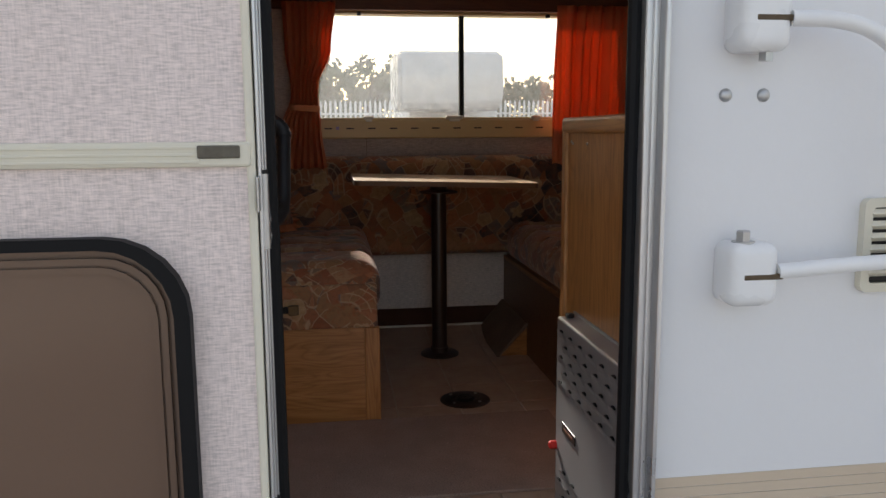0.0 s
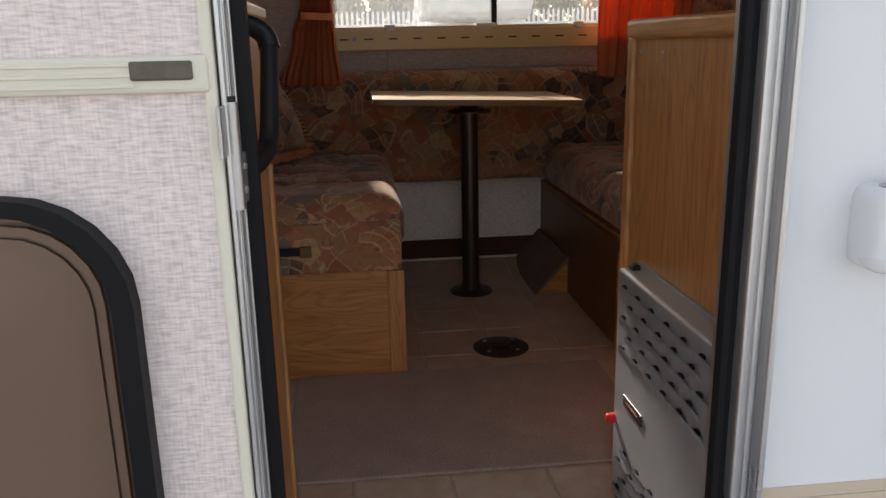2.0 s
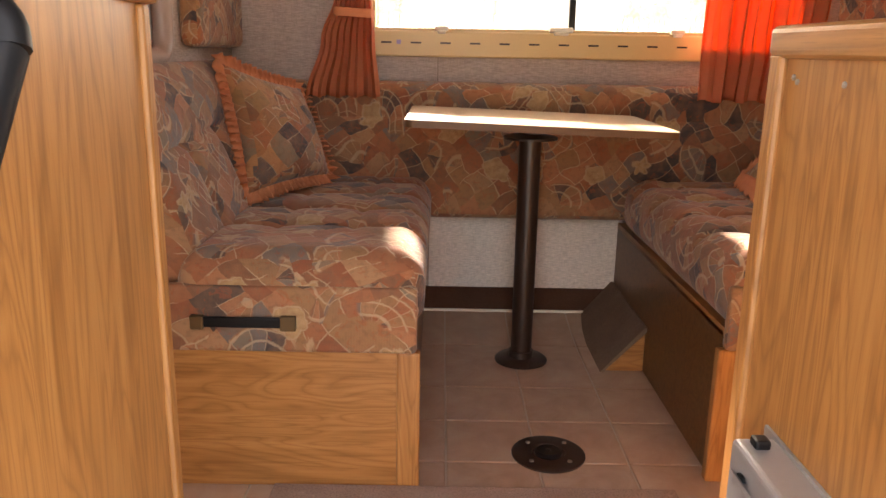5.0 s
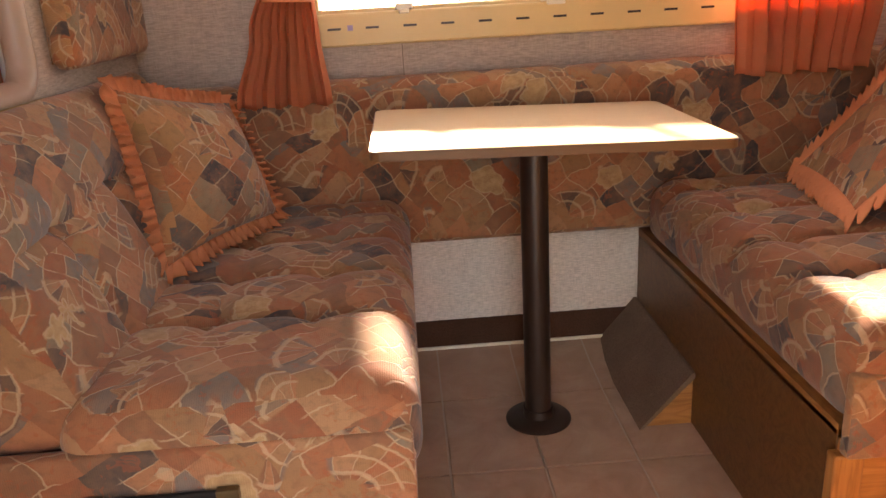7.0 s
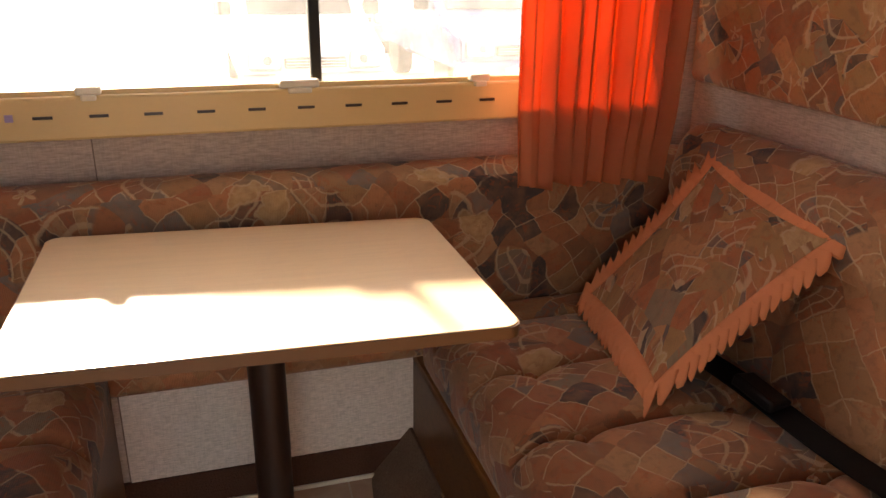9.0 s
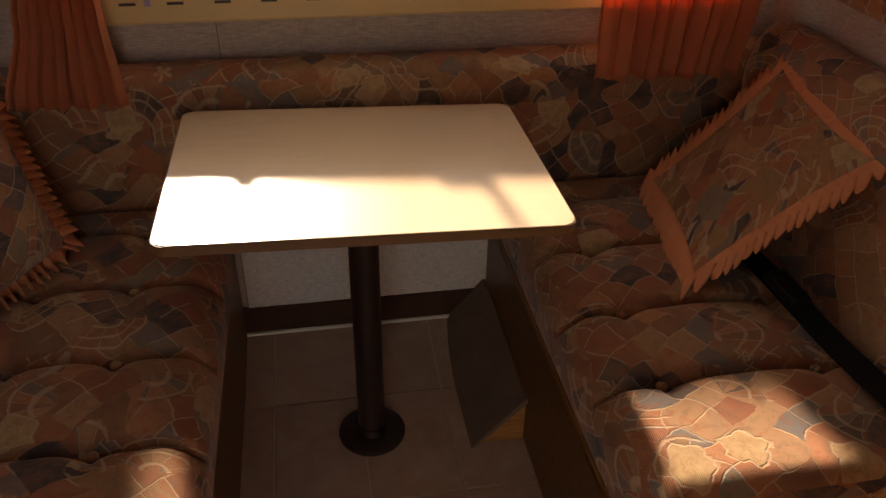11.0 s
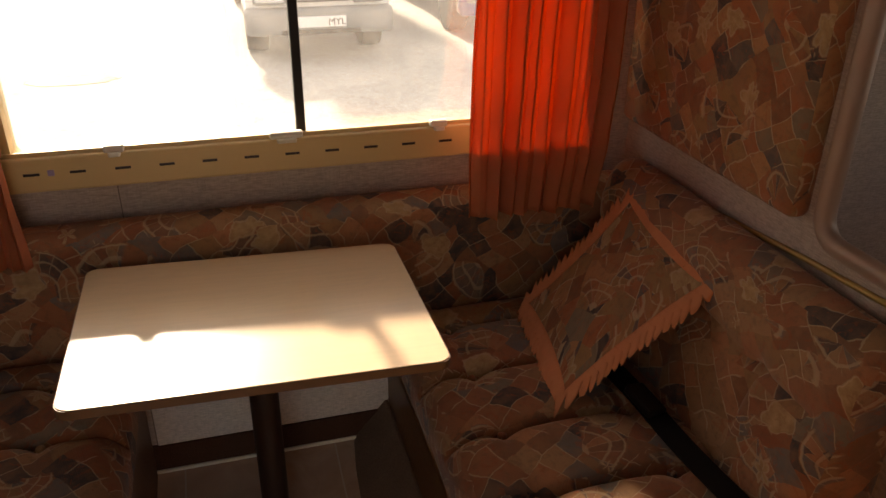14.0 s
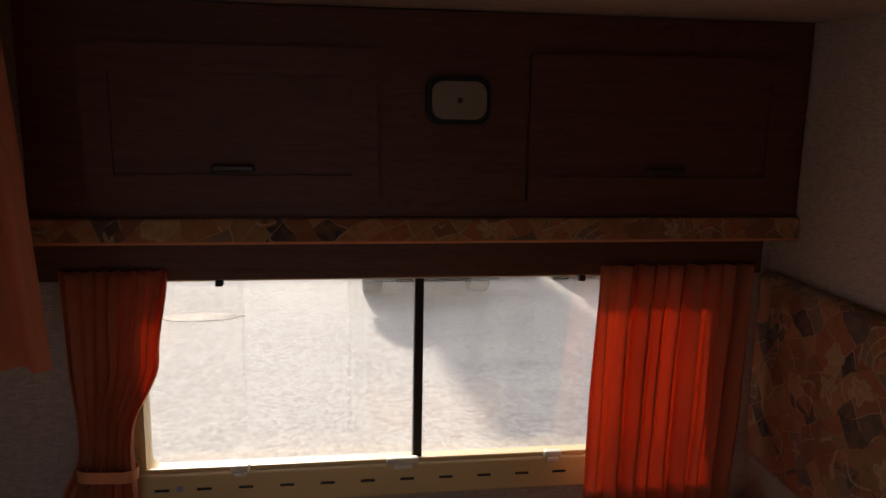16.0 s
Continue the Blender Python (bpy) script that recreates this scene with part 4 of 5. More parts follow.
# ---- curtains ----
def curtain(name, rows, folds, seed, label, depth=0.02, tie=None):
    """rows: (z, x0, x1, y) from top to foot; pleated between them."""
    th = thing(name, ((rows[0][1] + rows[0][2]) / 2, rows[0][3], rows[-1][0]), label, "curtain", "window curtains")
    bm = bmesh.new()
    nu, per = folds * 12, 9
    grid = []
    for k in range(len(rows) - 1):
        for s in range(per + (1 if k == len(rows) - 2 else 0)):
            t = s / per
            e = t * t * (3 - 2 * t)
            z, x0, x1, y = [a + (b - a) * (t if i == 0 else e) for i, (a, b) in enumerate(zip(rows[k], rows[k + 1]))]
            row = []
            for i in range(nu + 1):
                u = i / nu
                wob = 0.9 * noise.noise(Vector((u * 5, z * 2.0, seed)))
                ph = 2 * math.pi * folds * u + 2.2 * wob
                d = depth * (0.7 + 0.9 * noise.noise(Vector((u * 6, 0.6 * z, seed + 4)))) * math.sin(ph)
                foot = 0.004 * math.sin(ph * 0.5) if k == len(rows) - 2 else 0.0
                row.append(bm.verts.new((x0 + (x1 - x0) * (u + 0.012 * math.sin(2 * ph)), y + d, z + foot * t)))
            grid.append(row)
    for a, b in zip(grid, grid[1:]):
        for i in range(nu):
            bm.faces.new((a[i], a[i + 1], b[i + 1], b[i]))
    ob = part("drape", bm, M_CURTAIN, th, smooth=True)
    so = ob.modifiers.new("thickness", "SOLIDIFY")
    so.thickness = 0.0012
    if tie:
        z, x0, x1, y = tie
        part("tie_back", moved(ring_prism(rounded(x0, x1, y - 0.03, y + 0.03, 0.028), rounded(x0 + 0.002, x1 - 0.002, y - 0.028, y + 0.028, 0.026), "z", -0.012, 0.012), Matrix.Translation((0, 0, z)) @ pose(0, 0, 0, 0, 3, 0)), M_RUFFLE, th, "narrow tie band")
    return th


curtain("curtain", [(1.325, 1.105, 1.312, 3.865), (1.15, 1.112, 1.29, 3.86), (1.0, 1.132, 1.236, 3.845), (0.97, 1.132, 1.234, 3.842), (0.85, 1.096, 1.242, 3.82), (0.695, 1.055, 1.258, 3.79)], 8, 1.0, "orange pleated curtain tied back beside the window", 0.015, (0.985, 1.126, 1.242, 3.845))
curtain("curtain", [(1.325, 2.185, 2.53, 3.865), (1.0, 2.17, 2.52, 3.85), (0.85, 2.158, 2.495, 3.82), (0.70, 2.15, 2.455, 3.785)], 9, 5.0, "orange pleated curtain lit by the sun behind it", 0.02)

# ---- overhead lockers ----
lk = thing("overhead_locker", (1.85, 3.85, 1.4), "oak overhead locker with two flap doors, shade in its colour", "locker")
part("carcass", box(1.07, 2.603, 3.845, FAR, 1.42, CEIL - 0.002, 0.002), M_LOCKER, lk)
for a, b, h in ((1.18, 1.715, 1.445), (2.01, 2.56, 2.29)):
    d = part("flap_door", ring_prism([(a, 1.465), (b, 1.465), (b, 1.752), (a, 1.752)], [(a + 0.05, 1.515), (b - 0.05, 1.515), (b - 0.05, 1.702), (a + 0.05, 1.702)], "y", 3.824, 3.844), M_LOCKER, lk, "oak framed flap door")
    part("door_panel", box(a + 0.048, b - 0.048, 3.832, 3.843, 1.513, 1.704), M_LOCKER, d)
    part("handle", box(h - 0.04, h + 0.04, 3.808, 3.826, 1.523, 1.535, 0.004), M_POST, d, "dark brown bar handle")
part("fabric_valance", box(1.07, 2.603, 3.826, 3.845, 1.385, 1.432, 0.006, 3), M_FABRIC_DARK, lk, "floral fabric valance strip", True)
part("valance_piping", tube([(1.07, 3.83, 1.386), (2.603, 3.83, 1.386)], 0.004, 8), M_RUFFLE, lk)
pl = solid("curtain_pelmet", box(1.05, 2.56, 3.885, 3.905, 1.30, 1.386, 0.004), M_LOCKER, "oak pelmet board above the window, shade in its colour", "pelmet")
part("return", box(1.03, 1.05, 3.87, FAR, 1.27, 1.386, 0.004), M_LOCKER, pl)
lamp = thing("reading_lamp", (1.867, 3.84, 1.62), "cream rectangular clip lamp with dark rim, unlit", "lamp")
part("rim", prism(rounded(1.805, 1.929, 1.615, 1.706, 0.025), "y", 3.815, 3.845, 0.003), M_BLACK, lamp, "dark plastic rim")
part("lens", prism(rounded(1.815, 1.919, 1.625, 1.696, 0.02), "y", 3.806, 3.818, 0.004), M_LENS, lamp, "aged cream diffuser")
part("knob", lathe([(0.005, 0), (0.005, 0.004), (0.003, 0.006)], 12, (1.867, 3.806, 1.66), Matrix.Rotation(radians(90), 4, "X")), M_POST, lamp)

# ---- fittings by the door ----
cab = thing("left_cabinet", (0.9, 2.09, 0), "low oak laminate cabinet beside the doorway", "cabinet")
part("side_panel", prism([(1.192, 1.80), (1.160, 2.285), (1.142, 2.285), (1.172, 1.80)], "z", 0.0, 0.862), M_OAK_Z, cab)
part("edge_strip", box(1.138, 1.166, 2.285, 2.305, 0.0, 0.862, 0.004), M_OAK_Z, cab)
part("top", box(0.6, 1.172, NEAR_IN + 0.015, 2.312, 0.862, 0.882, 0.005), M_OAK_Y, cab)
part("carcass", box(0.6, 1.139, NEAR_IN + 0.015, 2.29, 0.0, 0.861), M_OAK_Z, cab)
gh = thing("grab_handle", (1.18, 1.9, 0.70), "black angled plastic grab handle on oak panel", "grab handle")
part("upper_foot", tube([(1.168, 1.985, 0.852), (1.188, 1.985, 0.847), (1.203, 1.982, 0.836), (1.2075, 1.976, 0.822)], 0.0125, 14, 0.85, 4), M_BLACK, gh, smooth=True)
part("grip", tube([(1.2075, 1.976, 0.822), (1.208, 1.94, 0.776), (1.208, 1.905, 0.733), (1.2065, 1.888, 0.719)], 0.0115, 14, 0.85, 4), M_BLACK, gh, smooth=True)
part("lower_foot", tube([(1.2065, 1.888, 0.719), (1.202, 1.868, 0.711), (1.194, 1.842, 0.705), (1.178, 1.81, 0.70)], 0.0125, 14, 0.85, 4), M_BLACK, gh, smooth=True)
un = thing("right_cabinet", (2.1, 2.14, 0), "low oak laminate cabinet behind the gas heater", "cabinet")
part("side_panel", box(1.784, 1.80, NEAR_IN + 0.015, 2.385, 0.0, 0.828), M_OAK_Z, un, "oak grained side panel")
part("edge_post", box(1.776, 1.80, 2.372, 2.402, 0.0, 0.83, 0.005), M_OAK_Z, un)
part("top_rail", box(1.774, 1.80, NEAR_IN + 0.015, 2.402, 0.824, 0.857, 0.008, 3), M_OAK_Y, un, "rounded oak top rail")
part("top", box(1.80, 2.5, NEAR_IN + 0.015, 2.40, 0.83, 0.852, 0.004), M_OAK_Y, un)
part("carcass", box(1.802, 2.5, NEAR_IN + 0.015, 2.39, 0.0, 0.829), M_OAK_Z, un)
for yy, zz in ((2.352, 0.806), (2.343, 0.802), (2.25, 0.803)):
    part("screw_cap", lathe([(0.003, 0), (0.003, 0.002), (0.001, 0.003)], 8, (1.784, yy, zz), Matrix.Rotation(radians(-90), 4, "Y")), M_STEEL, un)

ht = thing("gas_heater", (1.755, 2.1, 0.02), "silver louvred gas heater standing against the cabinet", "heater")
part("casing", box(1.738, 1.784, 1.915, 2.29, 0.02, 0.446, 0.006, 3), M_HEATER, ht, "silver painted casing")
part("back_flange", box(1.780, 1.7835, 1.905, 2.31, 0.02, 0.45), M_HEATER, ht)
part("foot", box(1.745, 1.784, 1.93, 2.28, 0.0, 0.02), M_POST, ht)
part("top_latch", box(1.752, 1.768, 2.262, 2.28, 0.444, 0.455, 0.003), M_BLACK, ht, "black latch on top")
def louvre(y, z):
    bm = bmesh.new()
    seg = 8
    rows = []
    for k in range(5):
        a = k / 4
        row = []
        for i in range(seg + 1):
            t = 2 * i / seg - 1
            arch = math.sqrt(max(0.0, 1 - t * t))
            row.append(bm.verts.new((1.7385 - 0.009 * arch * (1 - a), y + 0.026 * t, z + 0.011 * arch - 0.022 * a * 0.8)))
        rows.append(row)
    for r0, r1 in zip(rows, rows[1:]):
        for i in range(seg):
            bm.faces.new((r0[i], r0[i + 1], r1[i + 1], r1[i]))
    return bm


lv = louvre(0, 0)
me = bpy.data.meshes.new("louvre")
for f in lv.faces:
    f.smooth = True
lv.to_mesh(me)
lv.free()
me.materials.append(M_HEATER)
dk = bpy.data.meshes.new("louvre_gap")
g = prism([(-0.009, 0.0072), (0.009, 0.0072), (0.006, 0.0104), (0.0, 0.0116), (-0.006, 0.0104)], "x", 1.7345, 1.7372)
g.to_mesh(dk)
g.free()
dk.materials.append(M_BLACK)
for z0r, nrow in ((0.306, 5), (0.04, 4)):
    for r in range(nrow):
        for c in range(6 - r % 2):
            yy, zz = 1.945 + c * 0.061 + 0.0305 * (r % 2), z0r + r * 0.027
            for name, data in (("louvre", me), ("louvre_gap", dk)):
                o = new(name, data)
                o.parent = ht
                o.matrix_parent_inverse = Matrix.Translation(-PLACES[ht.name])
                o.location = (0, yy, zz)
part("badge", box(1.7355, 1.7385, 2.15, 2.235, 0.215, 0.235, 0.001), M_POST, ht, "dark brand badge with pale bar")
part("badge_bar", box(1.7349, 1.736, 2.165, 2.22, 0.2235, 0.2265), M_BADGE, ht)
part("red_knob", lathe([(0.009, 0), (0.009, 0.012), (0.006, 0.016)], 14, (1.738, 2.283, 0.166), Matrix.Rotation(radians(-90), 4, "Y")), M_RED, ht, "red push knob")

# mat
solid("door_mat", moved(box(1.122, 1.90, 2.41, 2.915, 0.0, 0.008, 0.003), Matrix()), M_MAT, "flat brown mat on the vinyl floor", "mat")

# ---- the open entrance door, folded back against the side ----
NEARER = Matrix.Translation((1.277, 0.77, 0.838)) @ Matrix.Scale(0.955, 4) @ Matrix.Translation((-1.277, -0.77, -0.838))


def door_part(name, bm, mat, parent, label="", smooth=False):
    return part(name, moved(bm, NEARER), mat, parent, label, smooth)


dr = thing("door_1", (0.9, 1.79, -0.2), "open entrance door folded back, linen-look inner face", "door", kind="structure")
WX0, WX1, WZ0, WZ1 = 0.69, 1.075, 0.243, 0.684
door_out, cut = rounded(0.625, 1.174, -0.2, 1.72, 0.03), rounded(WX0, WX1, WZ0, WZ1, 0.09)
door_part("door_panel", ring_prism(door_out, cut, "y", 1.772, 1.812), M_LINER, dr, "linen-look inner lining")
door_part("edge_trim", box(1.172, 1.183, 1.767, 1.815, -0.2, 1.72, 0.003), M_CREAM, dr, "cream edge trim")
door_part("edge_trim", box(0.618, 0.627, 1.767, 1.815, -0.2, 1.72, 0.003), M_CREAM, dr, "cream edge trim")
strip = door_part("waist_strip", box(0.627, 1.178, 1.763, 1.775, 0.785, 0.817, 0.004), M_CREAM, dr, "cream ribbed waist strip")
for zz in (0.792, 0.801, 0.81):
    door_part("rib", box(0.627, 1.115, 1.7612, 1.764, zz - 0.002, zz + 0.002, 0.0008, 1), M_CREAM, strip)
door_part("latch_plate", box(1.112, 1.165, 1.760, 1.765, 0.796, 0.8125, 0.002), worn("tarnished_plate", (0.13, 0.115, 0.09), 0.45, 0.4, vary=0.5, scale=90), strip, "tarnished worn latch plate")
gk = ring_prism(rounded(WX0 - 0.02, WX1 + 0.02, WZ0 - 0.021, WZ1 + 0.015, 0.105), rounded(WX0, WX1, WZ0, WZ1, 0.09), "y", 1.748, 1.772)
bmesh.ops.bevel(gk, geom=[e for e in gk.edges if len(e.link_faces) == 2 and e.calc_face_angle(0) > 1.0], offset=0.005, segments=3, affect="EDGES")
door_part("window_gasket", gk, M_RUBBER, dr, "thick black rubber window gasket", True)
wn1 = door_part("door_window", prism(rounded(WX0 + 0.001, WX1 - 0.001, WZ0 + 0.001, WZ1 - 0.001, 0.089), "y", 1.785, 1.80), M_ACRYLIC, dr, "brown blind behind an acrylic pane")
for k, off in enumerate((0.0, 0.014, 0.026)):
    o2, i2 = rounded(WX0 + off, WX1 - off, WZ0 + off, WZ1 - off, 0.088 - off * 0.6), rounded(WX0 + off + 0.008, WX1 - off - 0.008, WZ0 + off + 0.008, WZ1 - off - 0.008, 0.082 - off * 0.6)
    door_part("moulding", ring_prism(o2, i2, "y", 1.774 + k * 0.003, 1.785), M_ACRYLIC, wn1)
for zz in (0.73, 1.12, 0.30):
    hg = part("hinge", box(1.1966, 1.1986, 1.744, 1.781, zz - 0.046, zz + 0.0, 0.0008), M_STEEL, dr, "steel leaf hinge with two rivets")
    part("hinge_web", box(1.1895, 1.192, 1.70, 1.7265, zz + 0.003, zz + 0.046, 0.0008), M_STEEL, hg)
    part("hinge_knuckle", lathe([(0.006, -0.046), (0.006, 0.048)], 12, (1.1955, 1.7345, zz)), M_STEEL, hg, smooth=True)
    part("hinge_pin", lathe([(0.005, 0.0), (0.005, 0.005)], 12, (1.1955, 1.7345, zz + 0.048)), M_BLACK, hg)
    for s in (-0.012, -0.034):
        part("rivet", lathe([(0.004, 0), (0.004, 0.0015), (0.002, 0.0025)], 10, (1.1985, 1.766, zz + s), Matrix.Rotation(radians(90), 4, "Y")), M_STEEL, hg)

# ---- outside fittings on the side wall ----
def rail_bracket(zc, arm, label):
    th = thing("rail_bracket", (1.9, 1.85, zc - 0.06), label, "bracket", "hinged rail brackets")
    part("mount", moved(cushion(0.078, 0.07, 0.096, 0.018, 0.006), Matrix.Translation((1.893, 1.828, zc))), M_WHITEPLASTIC, th, "white moulded block", True)
    part("pivot_bolt", lathe([(0.011, 0), (0.011, 0.016), (0.009, 0.018)], 6, (1.884, 1.82, zc + 0.047)), M_STEEL, th, "steel bolt head")
    part("pivot_washer", lathe([(0.017, 0), (0.017, 0.003)], 16, (1.884, 1.82, zc + 0.046)), M_STEEL, th)
    part("clamp_band", box(1.874, 1.935, 1.7925, 1.80, zc - 0.006, zc + 0.002, 0.001), worn("rusty_band", (0.12, 0.085, 0.05), 0.6, 0.4, vary=0.5, scale=80), th, "rusty steel band")
    part("arm", tube(arm, 0.0115, 14, 1.0, 6), M_WHITEPLASTIC, th, "white tubular arm", True)
    return th


rb1 = rail_bracket(0.615, [(1.93, 1.80, 0.62), (2.02, 1.79, 0.628), (2.1, 1.79, 0.631), (2.4, 1.79, 0.64), (2.7, 1.79, 0.645)], "white pivot block with tubular arm on the side wall")
part("sleeve", tube([(2.108, 1.79, 0.631), (2.25, 1.79, 0.635)], 0.0165, 14), worn("grey_foam", (0.12, 0.12, 0.125), 0.8), rb1, "dark grey foam sleeve", True)
rb2 = rail_bracket(0.986, [(1.93, 1.80, 0.984), (1.99, 1.785, 0.98), (2.04, 1.78, 0.966), (2.08, 1.775, 0.935), (2.108, 1.77, 0.88), (2.125, 1.77, 0.80), (2.125, 1.775, 0.72), (2.125, 1.79, 0.645)], "white pivot block with bent tubular arm on the side wall")
part("lower_bolt", lathe([(0.011, 0), (0.011, 0.014), (0.006, 0.02)], 6, (1.905, 1.82, 0.926)), M_STEEL, rb2)
for bx in (1.861, 1.921):
    solid("wall_bolt", lathe([(0.010, 0.0), (0.010, 0.002), (0.007, 0.005), (0.002, 0.006)], 16, (bx, 1.85, 0.879), Matrix.Rotation(radians(90), 4, "X")), M_STEEL, "grey dome bolt in the white side wall", "bolt", "wall bolts", smooth=True)


def vent(x0, x1, z0, z1, n, label):
    th = thing("wall_vent", ((x0 + x1) / 2, 1.85, z0), label, "vent")
    part("vent_frame", ring_prism(rounded(x0, x1, z0, z1, 0.012), rounded(x0 + 0.014, x1 - 0.014, z0 + 0.014, z1 - 0.014, 0.006), "y", 1.836, 1.85), M_CREAM, th)
    part("backing", box(x0 + 0.012, x1 - 0.012, 1.845, 1.8495, z0 + 0.012, z1 - 0.012), M_BLACK, th)
    for i in range(n):
        zz = z0 + 0.02 + (z1 - z0 - 0.035) * (i + 0.5) / n
        part("slat", moved(box(x0 + 0.012, x1 - 0.012, -0.008, 0.004, -0.005, 0.005, 0.001, 1), Matrix.Translation((0, 1.843, zz)) @ pose(0, 0, 0, -35, 0, 0)), M_CREAM, th)


vent(2.092, 2.45, 0.575, 0.722, 6, "cream louvred vent in the white side wall")
vent(2.09, 2.45, -0.02, 0.2, 8, "cream lower louvred vent in the white side wall")
st = thing("side_stripes", (2.9, 1.85, 0.14), "beige, ochre and brown stripe films on the side", "stripes", kind="structure")
for k in range(4):
    part("beige_stripe", box(1.769, 4.2, 1.8485, 1.8497, 0.215 + k * 0.0175, 0.215 + k * 0.0175 + (0.0165 if k < 3 else 0.016)), M_BEIGE, st)
part("ochre_stripe", box(1.769, 4.2, 1.848, 1.8497, 0.189, 0.207), M_OCHRE, st)
part("brown_stripe", box(1.769, 4.2, 1.848, 1.8497, 0.143, 0.158), M_BROWNFILM, st)

# ---- behind the cab partition ----
cs = thing("cab_chair", (0.58, 3.2, 0), "floral velour cab seat with separate headrest", "seat")
part("seat_back", moved(cushion(0.16, 0.62, 0.55, 0.06, 0.03), Matrix.Translation((0.63, 3.29, 0.565))), M_FABRIC_DARK, cs, smooth=True)
part("headrest", moved(cushion(0.13, 0.54, 0.24, 0.055, 0.02), Matrix.Translation((0.63, 3.28, 0.975))), M_FABRIC_DARK, cs, "padded headrest", True)
part("seat_base", moved(cushion(0.5, 0.62, 0.3, 0.06, 0.04), Matrix.Translation((0.33, 3.22, 0.2))), M_FABRIC_DARK, cs, smooth=True)
solid("cab_pillar", tube([(0.74, 3.475, 0.0), (0.74, 3.475, CEIL)], 0.012, 12), M_WHITEPLASTIC, "white slim pillar at the cab opening", "pillar", smooth=True)


def side_curtain(name, x, y0, y1, z0, z1, folds, seed, label, along_x=False):
    th = thing(name, (x, (y0 + y1) / 2, z0), label, "curtain")
    bm = bmesh.new()
    grid = []
    nu = folds * 10
    for k in range(15):
        z = z1 + (z0 - z1) * k / 14
        row = []
        for i in range(nu + 1):
            u = i / nu
            d = 0.016 * math.sin(2 * math.pi * folds * u + 1.6 * noise.noise(Vector((u * 4, z * 2, seed))))
            a = y0 + (y1 - y0) * u * (0.9 + 0.1 * k / 14)
            row.append(bm.verts.new((a, x + d, z) if along_x else (x + d, a, z)))
        grid.append(row)
    for a, b in zip(grid, grid[1:]):
        for i in range(nu):
            bm.faces.new((a[i], a[i + 1], b[i + 1], b[i]))
    ob = part("drape", bm, M_CURTAIN, th, smooth=True)
    so = ob.modifiers.new("thickness", "SOLIDIFY")
    so.thickness = 0.0012


side_curtain("cab_curtain", 0.71, 3.38, 3.5, 0.74, 1.78, 4, 2.0, "orange curtain gathered at the cab opening")
side_curtain("overcab_curtain", 3.46, 0.86, 1.225, 1.27, 1.8, 6, 7.0, "short orange curtain under the ceiling beside locker", True)

# hanging doll by the partition edge: red skirt, two long dark legs
bm = lathe([(0.075, 0.0), (0.055, 0.1), (0.03, 0.2), (0.012, 0.28)], 16, (2.55, 3.35, 1.51))
for f in bm.faces:
    f.material_index = 0
for yy, xx in ((3.385, 2.565), (3.335, 2.545)):
    leg = tube([(xx, yy, 1.52), (xx, yy, 1.45), (xx - 0.002, yy + 0.002, 1.42), (xx - 0.004, yy + 0.006, 1.38), (xx - 0.005, yy + 0.01, 1.345)], 0.011, 10, 1.0, 3)
    for v in leg.verts:
        z = v.co.z
        k = 0.85 if z > 1.5 else 0.5 if z > 1.43 else 0.55 + (1.43 - z) / 0.085 * 0.9
        c = Vector((xx - 0.002, yy + 0.003, z))
        v.co = c + (v.co - c) * k
    n0 = len(bm.faces)
    joined(bm, leg)
    bm.faces.ensure_lookup_table()
    for f in bm.faces[n0:]:
        f.material_index = 1
joined(bm, tube([(2.55, 3.35, 1.78), (2.55, 3.35, CEIL)], 0.002, 6))
solid("hanging_doll", bm, [M_RED, M_BLACK], "small hanging rag doll, red with dark legs", "doll", smooth=True)

# ---- the yard beyond the window ----
M_WATER = worn("puddle_water", (0.05, 0.05, 0.05), 0.06, vary=0.1, bump=0.0)
edge = []
for i in range(40):
    a = 2 * math.pi * i / 40
    r = 1 + 0.25 * noise.noise(Vector((math.cos(a) * 1.6, math.sin(a) * 1.6, 2.0)))
    edge.append((0.28 + 0.42 * r * math.cos(a), 10.57 + 0.16 * r * math.sin(a)))
solid("puddle", prism(edge, "z", GROUND + 0.001, GROUND + 0.006), M_WATER, "small bright puddle on the gravel yard", "water", kind="structure")
M_CARWHITE = worn("white_car_paint", (0.66, 0.67, 0.68), 0.25, vary=0.04)
M_CARGREY = worn("grey_bumper", (0.16, 0.17, 0.18), 0.6, vary=0.1)
M_CARBLUE = worn("blue_car_paint", (0.03, 0.05, 0.17), 0.2, vary=0.08)
M_TYRE = worn("tyre_rubber", (0.02, 0.02, 0.02), 0.85, vary=0.2)
M_LAMP = worn("headlamp_lens", (0.6, 0.62, 0.65), 0.15, vary=0.1)
M_DARKGLASS = worn("dark_windscreen", (0.03, 0.035, 0.04), 0.08, vary=0.1)
M_FENCE = worn("galvanised_pale", (0.55, 0.57, 0.58), 0.5, 0.3, vary=0.1)
M_LEAF = worn("tree_leaves", (0.10, 0.115, 0.07), 0.7, vary=0.4, scale=2.0)
M_BARK = worn("tree_bark", (0.09, 0.07, 0.05), 0.9, vary=0.2)


